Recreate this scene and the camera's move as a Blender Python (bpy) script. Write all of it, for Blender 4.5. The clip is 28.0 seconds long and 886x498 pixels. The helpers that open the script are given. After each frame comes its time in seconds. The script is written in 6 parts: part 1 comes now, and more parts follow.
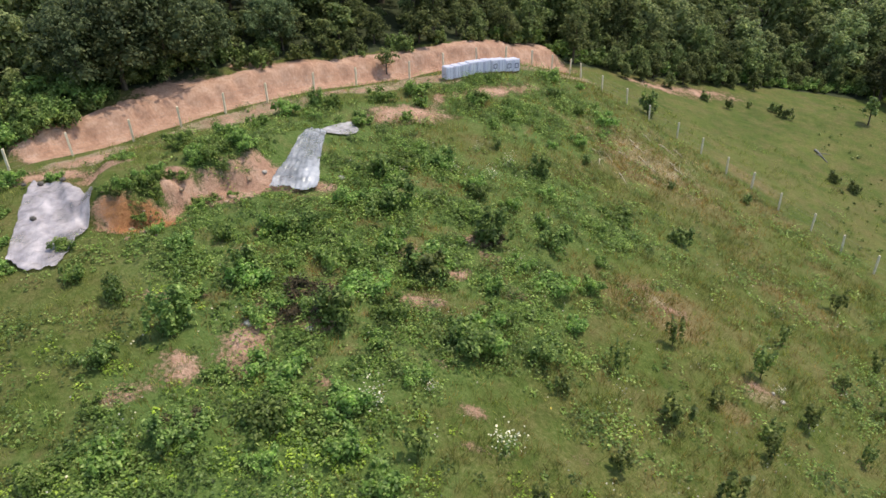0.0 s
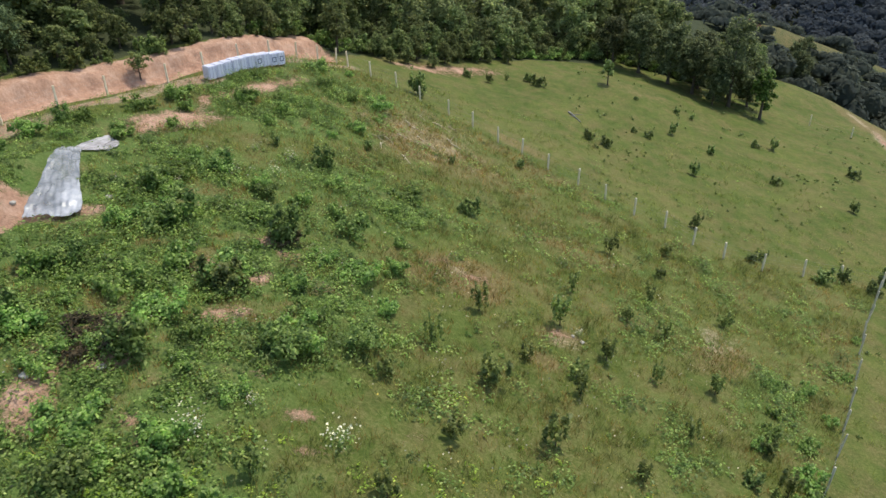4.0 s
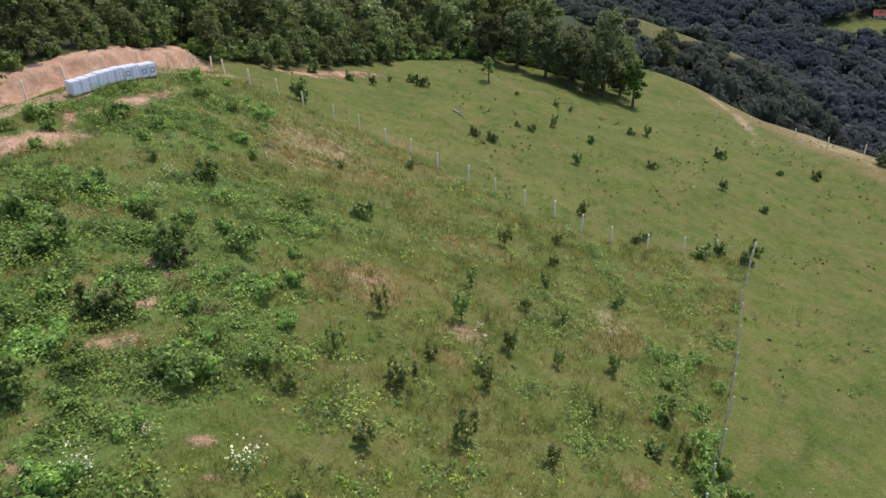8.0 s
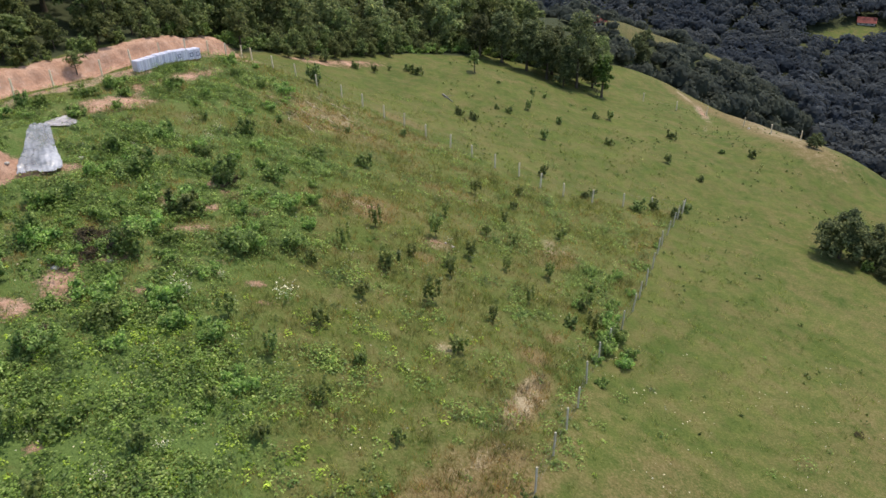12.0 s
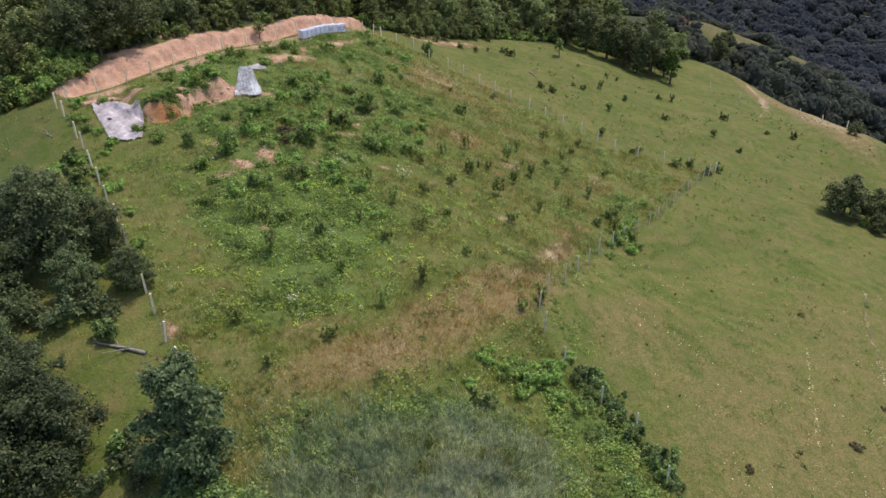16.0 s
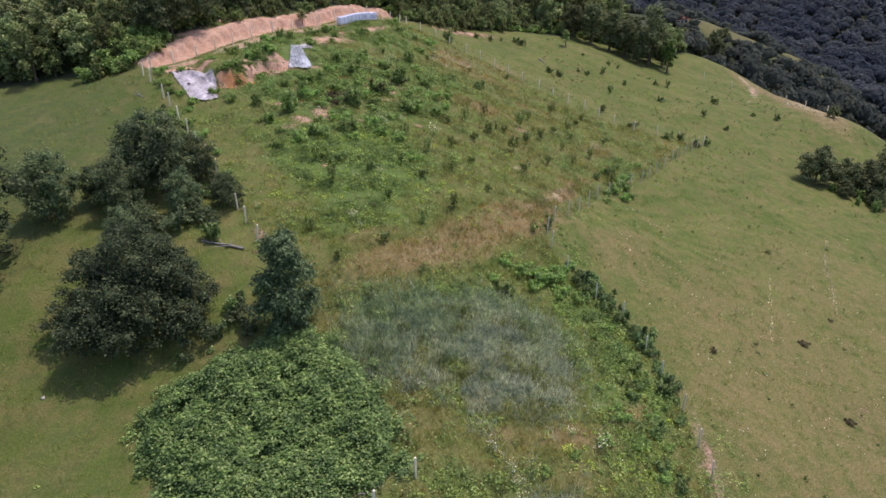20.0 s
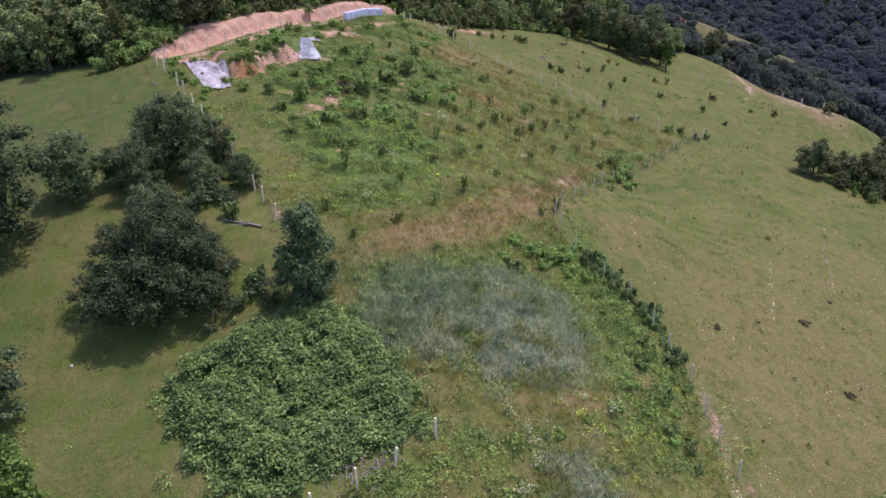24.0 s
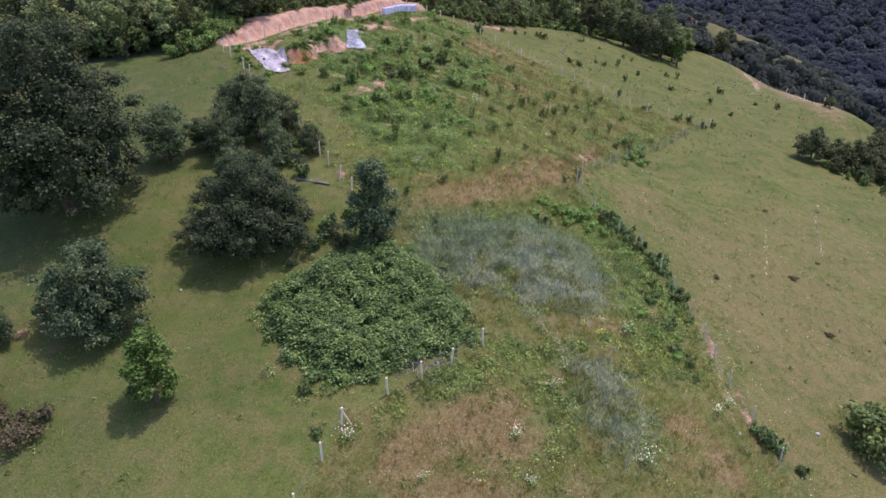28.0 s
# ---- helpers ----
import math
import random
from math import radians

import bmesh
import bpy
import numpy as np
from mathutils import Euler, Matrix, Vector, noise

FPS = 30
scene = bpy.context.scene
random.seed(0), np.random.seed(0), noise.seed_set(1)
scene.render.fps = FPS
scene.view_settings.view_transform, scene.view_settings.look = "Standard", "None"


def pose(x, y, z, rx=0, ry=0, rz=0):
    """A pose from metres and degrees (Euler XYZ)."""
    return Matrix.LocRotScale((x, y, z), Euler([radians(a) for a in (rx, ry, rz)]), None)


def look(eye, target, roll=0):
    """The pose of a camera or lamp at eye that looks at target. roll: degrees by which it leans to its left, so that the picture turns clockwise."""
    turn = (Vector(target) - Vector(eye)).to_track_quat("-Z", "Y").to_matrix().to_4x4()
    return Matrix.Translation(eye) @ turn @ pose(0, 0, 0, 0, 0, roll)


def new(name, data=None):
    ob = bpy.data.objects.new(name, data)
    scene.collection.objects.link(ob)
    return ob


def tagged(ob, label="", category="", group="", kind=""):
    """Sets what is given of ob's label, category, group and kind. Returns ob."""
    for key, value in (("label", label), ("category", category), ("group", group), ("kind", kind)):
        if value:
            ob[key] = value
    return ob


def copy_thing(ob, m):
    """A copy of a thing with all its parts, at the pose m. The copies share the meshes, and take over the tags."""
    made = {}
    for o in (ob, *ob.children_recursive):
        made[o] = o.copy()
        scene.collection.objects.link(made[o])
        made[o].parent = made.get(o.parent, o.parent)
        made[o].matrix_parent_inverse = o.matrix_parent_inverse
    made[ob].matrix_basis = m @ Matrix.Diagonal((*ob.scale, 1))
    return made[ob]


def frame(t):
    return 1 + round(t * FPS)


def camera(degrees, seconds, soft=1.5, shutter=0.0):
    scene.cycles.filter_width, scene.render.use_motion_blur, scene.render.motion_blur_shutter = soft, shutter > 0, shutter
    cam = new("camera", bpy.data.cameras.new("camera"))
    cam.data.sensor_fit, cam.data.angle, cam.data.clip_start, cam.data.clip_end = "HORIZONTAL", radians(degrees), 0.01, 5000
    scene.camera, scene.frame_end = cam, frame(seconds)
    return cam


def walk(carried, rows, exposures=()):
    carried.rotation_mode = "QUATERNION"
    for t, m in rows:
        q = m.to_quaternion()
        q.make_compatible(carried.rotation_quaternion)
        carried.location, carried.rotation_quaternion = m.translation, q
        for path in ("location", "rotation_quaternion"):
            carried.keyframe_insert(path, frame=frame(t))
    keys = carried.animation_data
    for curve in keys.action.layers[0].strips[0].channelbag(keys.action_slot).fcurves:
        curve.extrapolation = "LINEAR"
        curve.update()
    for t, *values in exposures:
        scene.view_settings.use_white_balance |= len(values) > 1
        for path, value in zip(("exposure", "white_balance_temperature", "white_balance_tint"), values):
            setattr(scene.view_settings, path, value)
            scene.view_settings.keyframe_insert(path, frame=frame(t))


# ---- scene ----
cam = camera(64.11, 28.0, 1.5)

PATH = [
    (0, (-13.34, -17.20, 27.45), (-18.910, -0.434, 18.067), -0.43),
    (0.5, (-13.24, -17.28, 27.47), (-17.459, -0.155, 18.033), -0.85),
    (1, (-13.39, -17.22, 27.37), (-16.689, 0.077, 17.882), -1.01),
    (1.5, (-13.44, -17.27, 27.32), (-16.449, 0.064, 17.811), -1.04),
    (2, (-13.50, -17.28, 27.25), (-16.092, 0.115, 17.723), -1.01),
    (2.5, (-13.56, -17.23, 27.21), (-16.006, 0.183, 17.676), -0.83),
    (3, (-13.52, -17.13, 27.16), (-14.934, 0.361, 17.573), -1.07),
    (3.5, (-13.75, -17.01, 27.06), (-14.288, 0.529, 17.455), -1.02),
    (5.5, (-13.75, -16.85, 27.03), (-11.956, 0.583, 17.389), -1.16),
    (6, (-13.69, -16.78, 27.03), (-11.430, 0.587, 17.374), -1.22),
    (6.5, (-13.69, -16.71, 26.91), (-11.117, 0.620, 17.274), -1.22),
    (7, (-13.68, -16.70, 26.92), (-10.888, 0.593, 17.279), -1.15),
    (7.5, (-13.72, -16.69, 26.94), (-10.781, 0.594, 17.310), -1.07),
    (8, (-13.68, -16.79, 26.96), (-10.663, 0.492, 17.353), -1.03),
    (8.5, (-13.73, -17.46, 27.03), (-10.666, -0.174, 17.446), -1.00),
    (9, (-13.91, -18.69, 27.11), (-10.797, -1.398, 17.547), -0.91),
    (9.5, (-14.15, -20.35, 27.32), (-10.966, -3.072, 17.762), -0.75),
    (10, (-14.31, -22.54, 27.58), (-11.116, -5.269, 18.029), -0.69),
    (10.5, (-14.49, -25.00, 27.83), (-11.339, -7.702, 18.299), -0.57),
    (11, (-14.60, -27.49, 28.17), (-11.516, -10.176, 18.644), -0.48),
    (11.5, (-14.59, -30.33, 28.68), (-11.603, -12.988, 19.176), -0.50),
    (13.5, (-14.86, -42.74, 30.55), (-12.102, -25.382, 21.008), -0.70),
    (14, (-15.07, -45.92, 30.86), (-14.514, -28.320, 21.390), -0.19),
    (14.5, (-15.10, -49.01, 31.18), (-14.889, -31.399, 21.713), -0.03),
    (15, (-15.17, -52.44, 31.59), (-14.882, -34.837, 22.104), -0.05),
    (15.5, (-15.17, -55.67, 31.82), (-14.850, -38.062, 22.346), -0.11),
    (16, (-15.36, -58.81, 32.07), (-15.029, -41.199, 22.583), -0.14),
    (16.5, (-15.60, -61.82, 32.27), (-15.280, -44.206, 22.797), -0.23),
    (17, (-15.91, -64.59, 32.35), (-15.582, -46.962, 22.909), -0.25),
    (17.5, (-16.29, -67.13, 32.42), (-15.942, -49.492, 23.002), -0.19),
    (18, (-16.67, -69.33, 32.55), (-16.368, -51.693, 23.132), -0.13),
    (18.5, (-16.99, -71.07, 32.50), (-16.727, -53.417, 23.105), -0.04),
    (19, (-17.23, -72.35, 32.43), (-17.085, -54.684, 23.045), -0.02),
    (19.5, (-17.48, -73.37, 32.31), (-17.340, -55.697, 22.958), 0.04),
    (20, (-17.70, -74.16, 32.16), (-17.537, -56.472, 22.815), 0.07),
    (20.5, (-17.83, -74.66, 31.92), (-17.629, -56.969, 22.596), 0.09),
    (21, (-17.94, -74.83, 31.61), (-17.706, -57.130, 22.308), 0.13),
    (21.5, (-18.08, -74.81, 31.42), (-17.814, -57.108, 22.126), 0.12),
    (23.5, (-19.02, -76.07, 30.90), (-18.703, -58.327, 21.677), 0.31),
    (24, (-19.29, -76.90, 30.82), (-18.987, -59.138, 21.636), 0.31),
    (24.5, (-19.61, -77.91, 30.83), (-19.301, -60.142, 21.663), 0.37),
    (25, (-20.09, -79.39, 30.91), (-19.788, -61.614, 21.751), 0.39),
    (25.5, (-20.62, -80.85, 31.17), (-20.321, -63.075, 22.009), 0.50),
    (26, (-21.03, -82.52, 31.27), (-20.746, -64.734, 22.127), 0.51),
    (26.5, (-21.44, -84.25, 31.39), (-21.184, -66.473, 22.237), 0.51),
    (27, (-21.86, -85.89, 31.53), (-21.642, -68.107, 22.370), 0.55),
    (27.5, (-22.16, -87.42, 31.57), (-22.014, -69.639, 22.420), 0.57),
    (28, (-22.47, -88.86, 31.61), (-22.443, -71.069, 22.479), 0.64),
]
walk(cam, [(t, look(eye, target, roll)) for t, eye, target, roll in PATH],
     exposures=[(0, 0.46, 6850, 9), (4, 0.46, 6700, 6), (8, 0.46, 6700, 8), (14, 0.44, 6900, 13), (20, 0.48, 6460, 22), (24, 0.51, 6180, 30), (28, 0.54, 6080, 31)])
# ---- daylight: a high summer sun from the right ----
SUN_AZ, SUN_EL = math.atan2(0.82, 0.57), radians(69)  # from +y towards +x
SUN_WAY = Vector((math.sin(SUN_AZ) * math.cos(SUN_EL), math.cos(SUN_AZ) * math.cos(SUN_EL), math.sin(SUN_EL)))
world = bpy.data.worlds.new("sky")
scene.world = world
world.use_nodes = True
wn = world.node_tree
sky = wn.nodes.new("ShaderNodeTexSky")
sky.sky_type, sky.sun_disc = "NISHITA", False
sky.sun_elevation, sky.sun_rotation = SUN_EL, SUN_AZ
sky.air_density, sky.dust_density = 1.0, 1.5
wn.links.new(sky.outputs[0], wn.nodes["Background"].inputs[0])
wn.nodes["Background"].inputs[1].default_value = 0.15
sun = new("sun", bpy.data.lights.new("sun", "SUN"))
sun.data.energy, sun.data.angle, sun.data.color = 2.0, radians(0.6), (1.0, 0.95, 0.86)
sun.matrix_world = look((0, 0, 200), Vector((0, 0, 200)) - SUN_WAY)
scene.view_settings.exposure = 0.0
# ---- the lie of the land ----
def softplus(v):
    return np.logaddexp(0.0, v)


def smooth(a, b, v):
    s = np.clip((np.asarray(v, float) - a) / (b - a), 0.0, 1.0)
    return s * s * (3 - 2 * s)


def knoll(x, y, cx, cy, rx, ry, height):
    return height * np.exp(-((x - cx) / rx) ** 2 - ((y - cy) / ry) ** 2)


def line_far(x, y, pts):
    """Distance to a polyline, signed to its left, and how far along it."""
    best, sign, along, run = np.full(np.shape(x), 1e9), np.zeros(np.shape(x)), np.zeros(np.shape(x)), 0.0
    for (ax, ay), (bx, by) in zip(pts, pts[1:]):
        ux, uy = bx - ax, by - ay
        n = math.hypot(ux, uy)
        s = np.clip(((x - ax) * ux + (y - ay) * uy) / n / n, 0, 1)
        d = np.hypot(x - ax - s * ux, y - ay - s * uy)
        side = np.where(ux * (y - ay) - uy * (x - ax) >= 0, 1.0, -1.0)
        near = d < best
        best, sign, along = np.where(near, d, best), np.where(near, side, sign), np.where(near, run + s * n, along)
        run += n
    return best * sign, along


def hill(x, y):
    """The open hillside: a shoulder that falls to the right and towards the camera."""
    u, v = np.clip(x, -110, 130) / 50, np.clip(y, -110, 135) / 50
    s = np.tanh((x + 4 + 0.25 * np.clip(y, -110, 135)) / 22)
    z = -0.161 + 6.422 * v - 2.245 * v**2 - 0.053 * v**3
    z = z + u * (-3.761 - 1.243 * v - 0.801 * v**2) + u**2 * (-3.006 - 0.389 * v) + 0.061 * u**3
    z = z + s * (-7.205 - 0.625 * v + 1.763 * v**2)
    z = z + knoll(x, y, -28, 50, 9, 8, 1.4) + knoll(x, y, -43, -35, 10, 9, -1.9) + knoll(x, y, 10, 76, 11, 9, 1.6)
    z = z + knoll(x, y, -52, 13, 7, 7, 1.3) + knoll(x, y, 58, 57, 11, 11, 2.8) + knoll(x, y, -40, 47, 6, 6, -0.8)
    z = z + knoll(x, y, 63, 84, 10, 16, 1.6) + knoll(x, y, 52, 107, 17, 10, 2.6) + knoll(x, y, 68, 63, 12, 17, 2.6) + knoll(x, y, 30, 38, 10, 9, -1.0) + knoll(x, y, -9, -23, 6, 6, -0.9) + knoll(x, y, 19, -8, 9, 14, 0.8)
    return z


def land(x, y):
    """The hillside, the drop beyond its rim, the wooded spur and the far valley side."""
    z = hill(x, y)
    z = z - 0.06 * np.hypot(np.maximum(np.abs(x) - 110, 0), np.maximum(np.abs(y - 12) - 120, 0))
    rim = x - 80 + 0.0033 * (y - 50) ** 2 + 2.0 * np.maximum(y - 109, 0)
    z = z - 0.65 * 5 * softplus((rim - 4) / 5) * smooth(-40, 30, y)
    z = -62 + 8 * softplus((z + 62) / 8)
    crest, along = line_far(x, y, [(30, 128), (62, 146), (108, 178), (170, 215)])
    spur = np.interp(along, [0, 36, 92, 164], [-1, -6.2, -24, -60]) - np.where(crest < 0, 0.03, 0.02) * np.minimum(crest**2, 3600)
    z = np.where(y > 60, np.logaddexp(z / 4, spur / 4) * 4, z)
    p = 0.4 * x + 0.92 * y
    return z + 0.3 * 40 * softplus((p - 330) / 40) * smooth(200, 300, p)
# ---- materials ----
def material(name, rough=0.8, metal=0.0):
    m = bpy.data.materials.new(name)
    m.use_nodes = True
    b = m.node_tree.nodes["Principled BSDF"]
    b.inputs["Roughness"].default_value, b.inputs["Metallic"].default_value = rough, metal
    b.inputs["Specular IOR Level"].default_value = 0.2
    return m, m.node_tree.nodes, m.node_tree.links, b


def noise_node(nt, scale, detail=4.0, rough=0.6, stretch=None):
    n = nt.nodes.new("ShaderNodeTexNoise")
    n.inputs["Scale"].default_value, n.inputs["Detail"].default_value, n.inputs["Roughness"].default_value = scale, detail, rough
    co = nt.nodes.new("ShaderNodeTexCoord")
    out = co.outputs["Object"]
    if stretch:
        mp = nt.nodes.new("ShaderNodeMapping")
        mp.inputs["Scale"].default_value = stretch
        nt.links.new(out, mp.inputs[0])
        out = mp.outputs[0]
    nt.links.new(out, n.inputs["Vector"])
    return n.outputs["Fac"]


def ramp(nt, fac, stops):
    r = nt.nodes.new("ShaderNodeValToRGB")
    el = r.color_ramp.elements
    while len(el) < len(stops):
        el.new(0.5)
    for e, (p, c) in zip(el, stops):
        e.position, e.color = p, (*c, 1)
    nt.links.new(fac, r.inputs[0])
    return r.outputs[0]


def blend(nt, fac, a, b, mode="MIX"):
    m = nt.nodes.new("ShaderNodeMix")
    m.data_type, m.blend_type = "RGBA", mode
    for v, k in ((fac, 0), (a, 6), (b, 7)):
        if isinstance(v, (int, float)):
            m.inputs[k].default_value = v
        elif isinstance(v, tuple):
            m.inputs[k].default_value = (*v, 1)
        else:
            nt.links.new(v, m.inputs[k])
    return m.outputs[2]


def sums(nt, op, a, b):
    m = nt.nodes.new("ShaderNodeMath")
    m.operation, m.use_clamp = op, False
    for v, k in ((a, 0), (b, 1)):
        if isinstance(v, (int, float)):
            m.inputs[k].default_value = v
        else:
            nt.links.new(v, m.inputs[k])
    return m.outputs[0]


def bump(nt, b, height, strength=0.4, far=0.05):
    n = nt.nodes.new("ShaderNodeBump")
    n.inputs["Strength"].default_value, n.inputs["Distance"].default_value = strength, far
    nt.links.new(height, n.inputs["Height"])
    nt.links.new(n.outputs[0], b.inputs["Normal"])


def foliage(name, dark, mid, light, through_=0.25, rough=0.55):
    """Leaves: each island has its own shade, and each plant its own."""
    m, nodes, links, b = material(name, rough)
    nt = m.node_tree
    geo, obj = nodes.new("ShaderNodeNewGeometry"), nodes.new("ShaderNodeObjectInfo")
    col = ramp(nt, geo.outputs["Random Per Island"], [(0.0, dark), (0.55, mid), (1.0, light)])
    hsv = nodes.new("ShaderNodeHueSaturation")
    links.new(col, hsv.inputs["Color"])
    hue = nodes.new("ShaderNodeMapRange")
    hue.inputs["To Min"].default_value, hue.inputs["To Max"].default_value = 0.485, 0.512
    val = nodes.new("ShaderNodeMapRange")
    val.inputs["To Min"].default_value, val.inputs["To Max"].default_value = 0.76, 1.36
    links.new(obj.outputs["Random"], hue.inputs["Value"])
    links.new(obj.outputs["Random"], val.inputs["Value"])
    links.new(hue.outputs[0], hsv.inputs["Hue"])
    links.new(val.outputs[0], hsv.inputs["Value"])
    patch = ramp(nt, noise_node(nt, 0.8, 3), [(0.32, (0.52, 0.58, 0.55)), (0.68, (1.45, 1.33, 1.2))])
    col = blend(nt, 1.0, hsv.outputs[0], patch, "MULTIPLY")
    col = blend(nt, 1.0, col, ramp(nt, noise_node(nt, 3.2, 2), [(0.34, (0.55, 0.6, 0.6)), (0.66, (1.42, 1.36, 1.25))]), "MULTIPLY")
    links.new(col, b.inputs["Base Color"])
    tr, mix = nodes.new("ShaderNodeBsdfTranslucent"), nodes.new("ShaderNodeMixShader")
    links.new(col, tr.inputs[0])
    mix.inputs[0].default_value = through_
    links.new(b.outputs[0], mix.inputs[1])
    links.new(tr.outputs[0], mix.inputs[2])
    links.new(mix.outputs[0], nodes["Material Output"].inputs[0])
    return m


LEAF_FOREST = foliage("forest leaves", (0.13, 0.172, 0.072), (0.21, 0.268, 0.112), (0.305, 0.35, 0.17), 0.58, 0.7)
LEAF_BIG = foliage("broad tree leaves", (0.05, 0.078, 0.042), (0.096, 0.142, 0.074), (0.185, 0.24, 0.13), 0.4, 0.68)
LEAF_DEAD = foliage("withered leaves", (0.08, 0.068, 0.042), (0.13, 0.11, 0.068), (0.2, 0.174, 0.112), 0.3, 0.8)
LEAF_PALE = foliage("pale forest leaves", (0.2, 0.255, 0.125), (0.31, 0.38, 0.185), (0.44, 0.48, 0.26), 0.6, 0.7)
LEAF_LIGHT = foliage("young tree leaves", (0.057, 0.103, 0.021), (0.098, 0.172, 0.034), (0.172, 0.253, 0.069))
LEAF_SAPLING = foliage("sapling leaves", (0.11, 0.155, 0.05), (0.19, 0.26, 0.085), (0.34, 0.4, 0.17), 0.45, 0.42)
LEAF_ORCHARD = foliage("orchard sapling leaves", (0.125, 0.175, 0.05), (0.24, 0.31, 0.1), (0.5, 0.56, 0.22), 0.48, 0.42)
LEAF_WEED = foliage("weed leaves", (0.157, 0.275, 0.066), (0.252, 0.4, 0.112), (0.435, 0.56, 0.216), 0.46, 0.42)
LEAF_GRASS = foliage("grass blades", (0.155, 0.208, 0.046), (0.26, 0.31, 0.082), (0.435, 0.44, 0.165), 0.55, 0.8)
LEAF_DRY = foliage("dry grass blades", (0.25, 0.16, 0.046), (0.37, 0.255, 0.078), (0.54, 0.42, 0.18), 0.6, 0.8)
LEAF_PALEGRASS = foliage("flattened pale grass", (0.5, 0.47, 0.28), (0.6, 0.57, 0.37), (0.72, 0.68, 0.48), 0.4, 0.8)
LEAF_STRAW = foliage("straw-green seeding grass", (0.2, 0.24, 0.072), (0.305, 0.345, 0.115), (0.46, 0.48, 0.2), 0.55, 0.8)
LEAF_BLEACHED = foliage("bleached grass blades", (0.42, 0.34, 0.2), (0.56, 0.47, 0.3), (0.7, 0.62, 0.44), 0.5, 0.8)
LEAF_GREY = foliage("grey seeding grass", (0.44, 0.53, 0.39), (0.61, 0.705, 0.545), (0.79, 0.875, 0.72), 0.55, 0.8)
LEAF_SAGE = foliage("blue-green tall grass", (0.2, 0.29, 0.17), (0.31, 0.41, 0.25), (0.46, 0.56, 0.37), 0.5, 0.8)
LEAF_BRAMBLE = foliage("bramble leaves", (0.108, 0.228, 0.07), (0.205, 0.37, 0.122), (0.4, 0.55, 0.23), 0.36, 0.45)
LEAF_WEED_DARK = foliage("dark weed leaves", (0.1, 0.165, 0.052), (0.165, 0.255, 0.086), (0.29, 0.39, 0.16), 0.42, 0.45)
LEAF_SHRUB = foliage("shrub leaves", (0.13, 0.215, 0.062), (0.215, 0.335, 0.1), (0.4, 0.52, 0.2), 0.45, 0.45)
LEAF_MID = foliage("olive tree leaves", (0.078, 0.112, 0.056), (0.14, 0.19, 0.096), (0.24, 0.295, 0.16), 0.45, 0.6)
LEAF_EDGE = foliage("meadow edge tree leaves", (0.07, 0.09, 0.045), (0.135, 0.165, 0.08), (0.25, 0.28, 0.15), 0.5, 0.65)
LEAF_LIME = foliage("yellow-green weed leaves", (0.24, 0.34, 0.05), (0.36, 0.48, 0.085), (0.52, 0.62, 0.16), 0.5, 0.5)
LEAF_PINK = foliage("reddish dock leaves", (0.2, 0.09, 0.075), (0.32, 0.17, 0.14), (0.42, 0.27, 0.21), 0.4, 0.7)
BLOSSOM = foliage("white blossom", (0.552, 0.534, 0.386), (0.690, 0.672, 0.534), (0.782, 0.773, 0.690))


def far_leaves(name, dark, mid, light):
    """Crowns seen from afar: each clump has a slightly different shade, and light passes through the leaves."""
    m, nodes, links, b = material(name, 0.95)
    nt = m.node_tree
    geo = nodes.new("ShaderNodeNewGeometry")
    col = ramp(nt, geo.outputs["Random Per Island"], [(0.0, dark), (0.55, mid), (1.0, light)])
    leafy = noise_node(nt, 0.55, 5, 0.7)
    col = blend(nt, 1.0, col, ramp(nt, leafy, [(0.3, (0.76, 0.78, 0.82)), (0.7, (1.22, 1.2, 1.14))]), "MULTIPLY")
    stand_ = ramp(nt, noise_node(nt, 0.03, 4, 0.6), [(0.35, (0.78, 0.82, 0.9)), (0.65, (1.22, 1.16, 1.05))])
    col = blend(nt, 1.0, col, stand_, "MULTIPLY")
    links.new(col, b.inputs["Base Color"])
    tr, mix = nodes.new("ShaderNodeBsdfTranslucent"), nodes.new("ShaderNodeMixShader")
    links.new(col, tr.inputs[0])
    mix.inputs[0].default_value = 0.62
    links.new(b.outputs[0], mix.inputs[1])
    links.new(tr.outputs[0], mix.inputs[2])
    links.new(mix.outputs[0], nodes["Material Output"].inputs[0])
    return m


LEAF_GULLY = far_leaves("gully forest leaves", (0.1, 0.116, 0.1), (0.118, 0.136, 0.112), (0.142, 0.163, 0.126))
# Paler, bluer leaf colour puts the haze over the valley into the leaves.
LEAF_FAR_HAZE = far_leaves("valley forest leaves tinted for haze", (0.1, 0.115, 0.132), (0.112, 0.128, 0.142), (0.126, 0.142, 0.152))
YELLOW = foliage("yellow blossom", (0.45, 0.40, 0.06), (0.6, 0.52, 0.10), (0.7, 0.66, 0.3))


def plain(name, stops, scale, rough=0.85, relief=0.4, far=0.02, detail=6, stretch=None):
    m, nodes, links, b = material(name, rough)
    nt = m.node_tree
    fine, coarse = noise_node(nt, scale, detail, 0.65, stretch), noise_node(nt, scale * 0.13, 3)
    col = ramp(nt, fine, stops)
    wear = ramp(nt, coarse, [(0.3, (0.78, 0.76, 0.74)), (0.7, (1.12, 1.1, 1.08))])
    links.new(blend(nt, 1.0, col, wear, "MULTIPLY"), b.inputs["Base Color"])
    bump(nt, b, fine, relief, far)
    return m


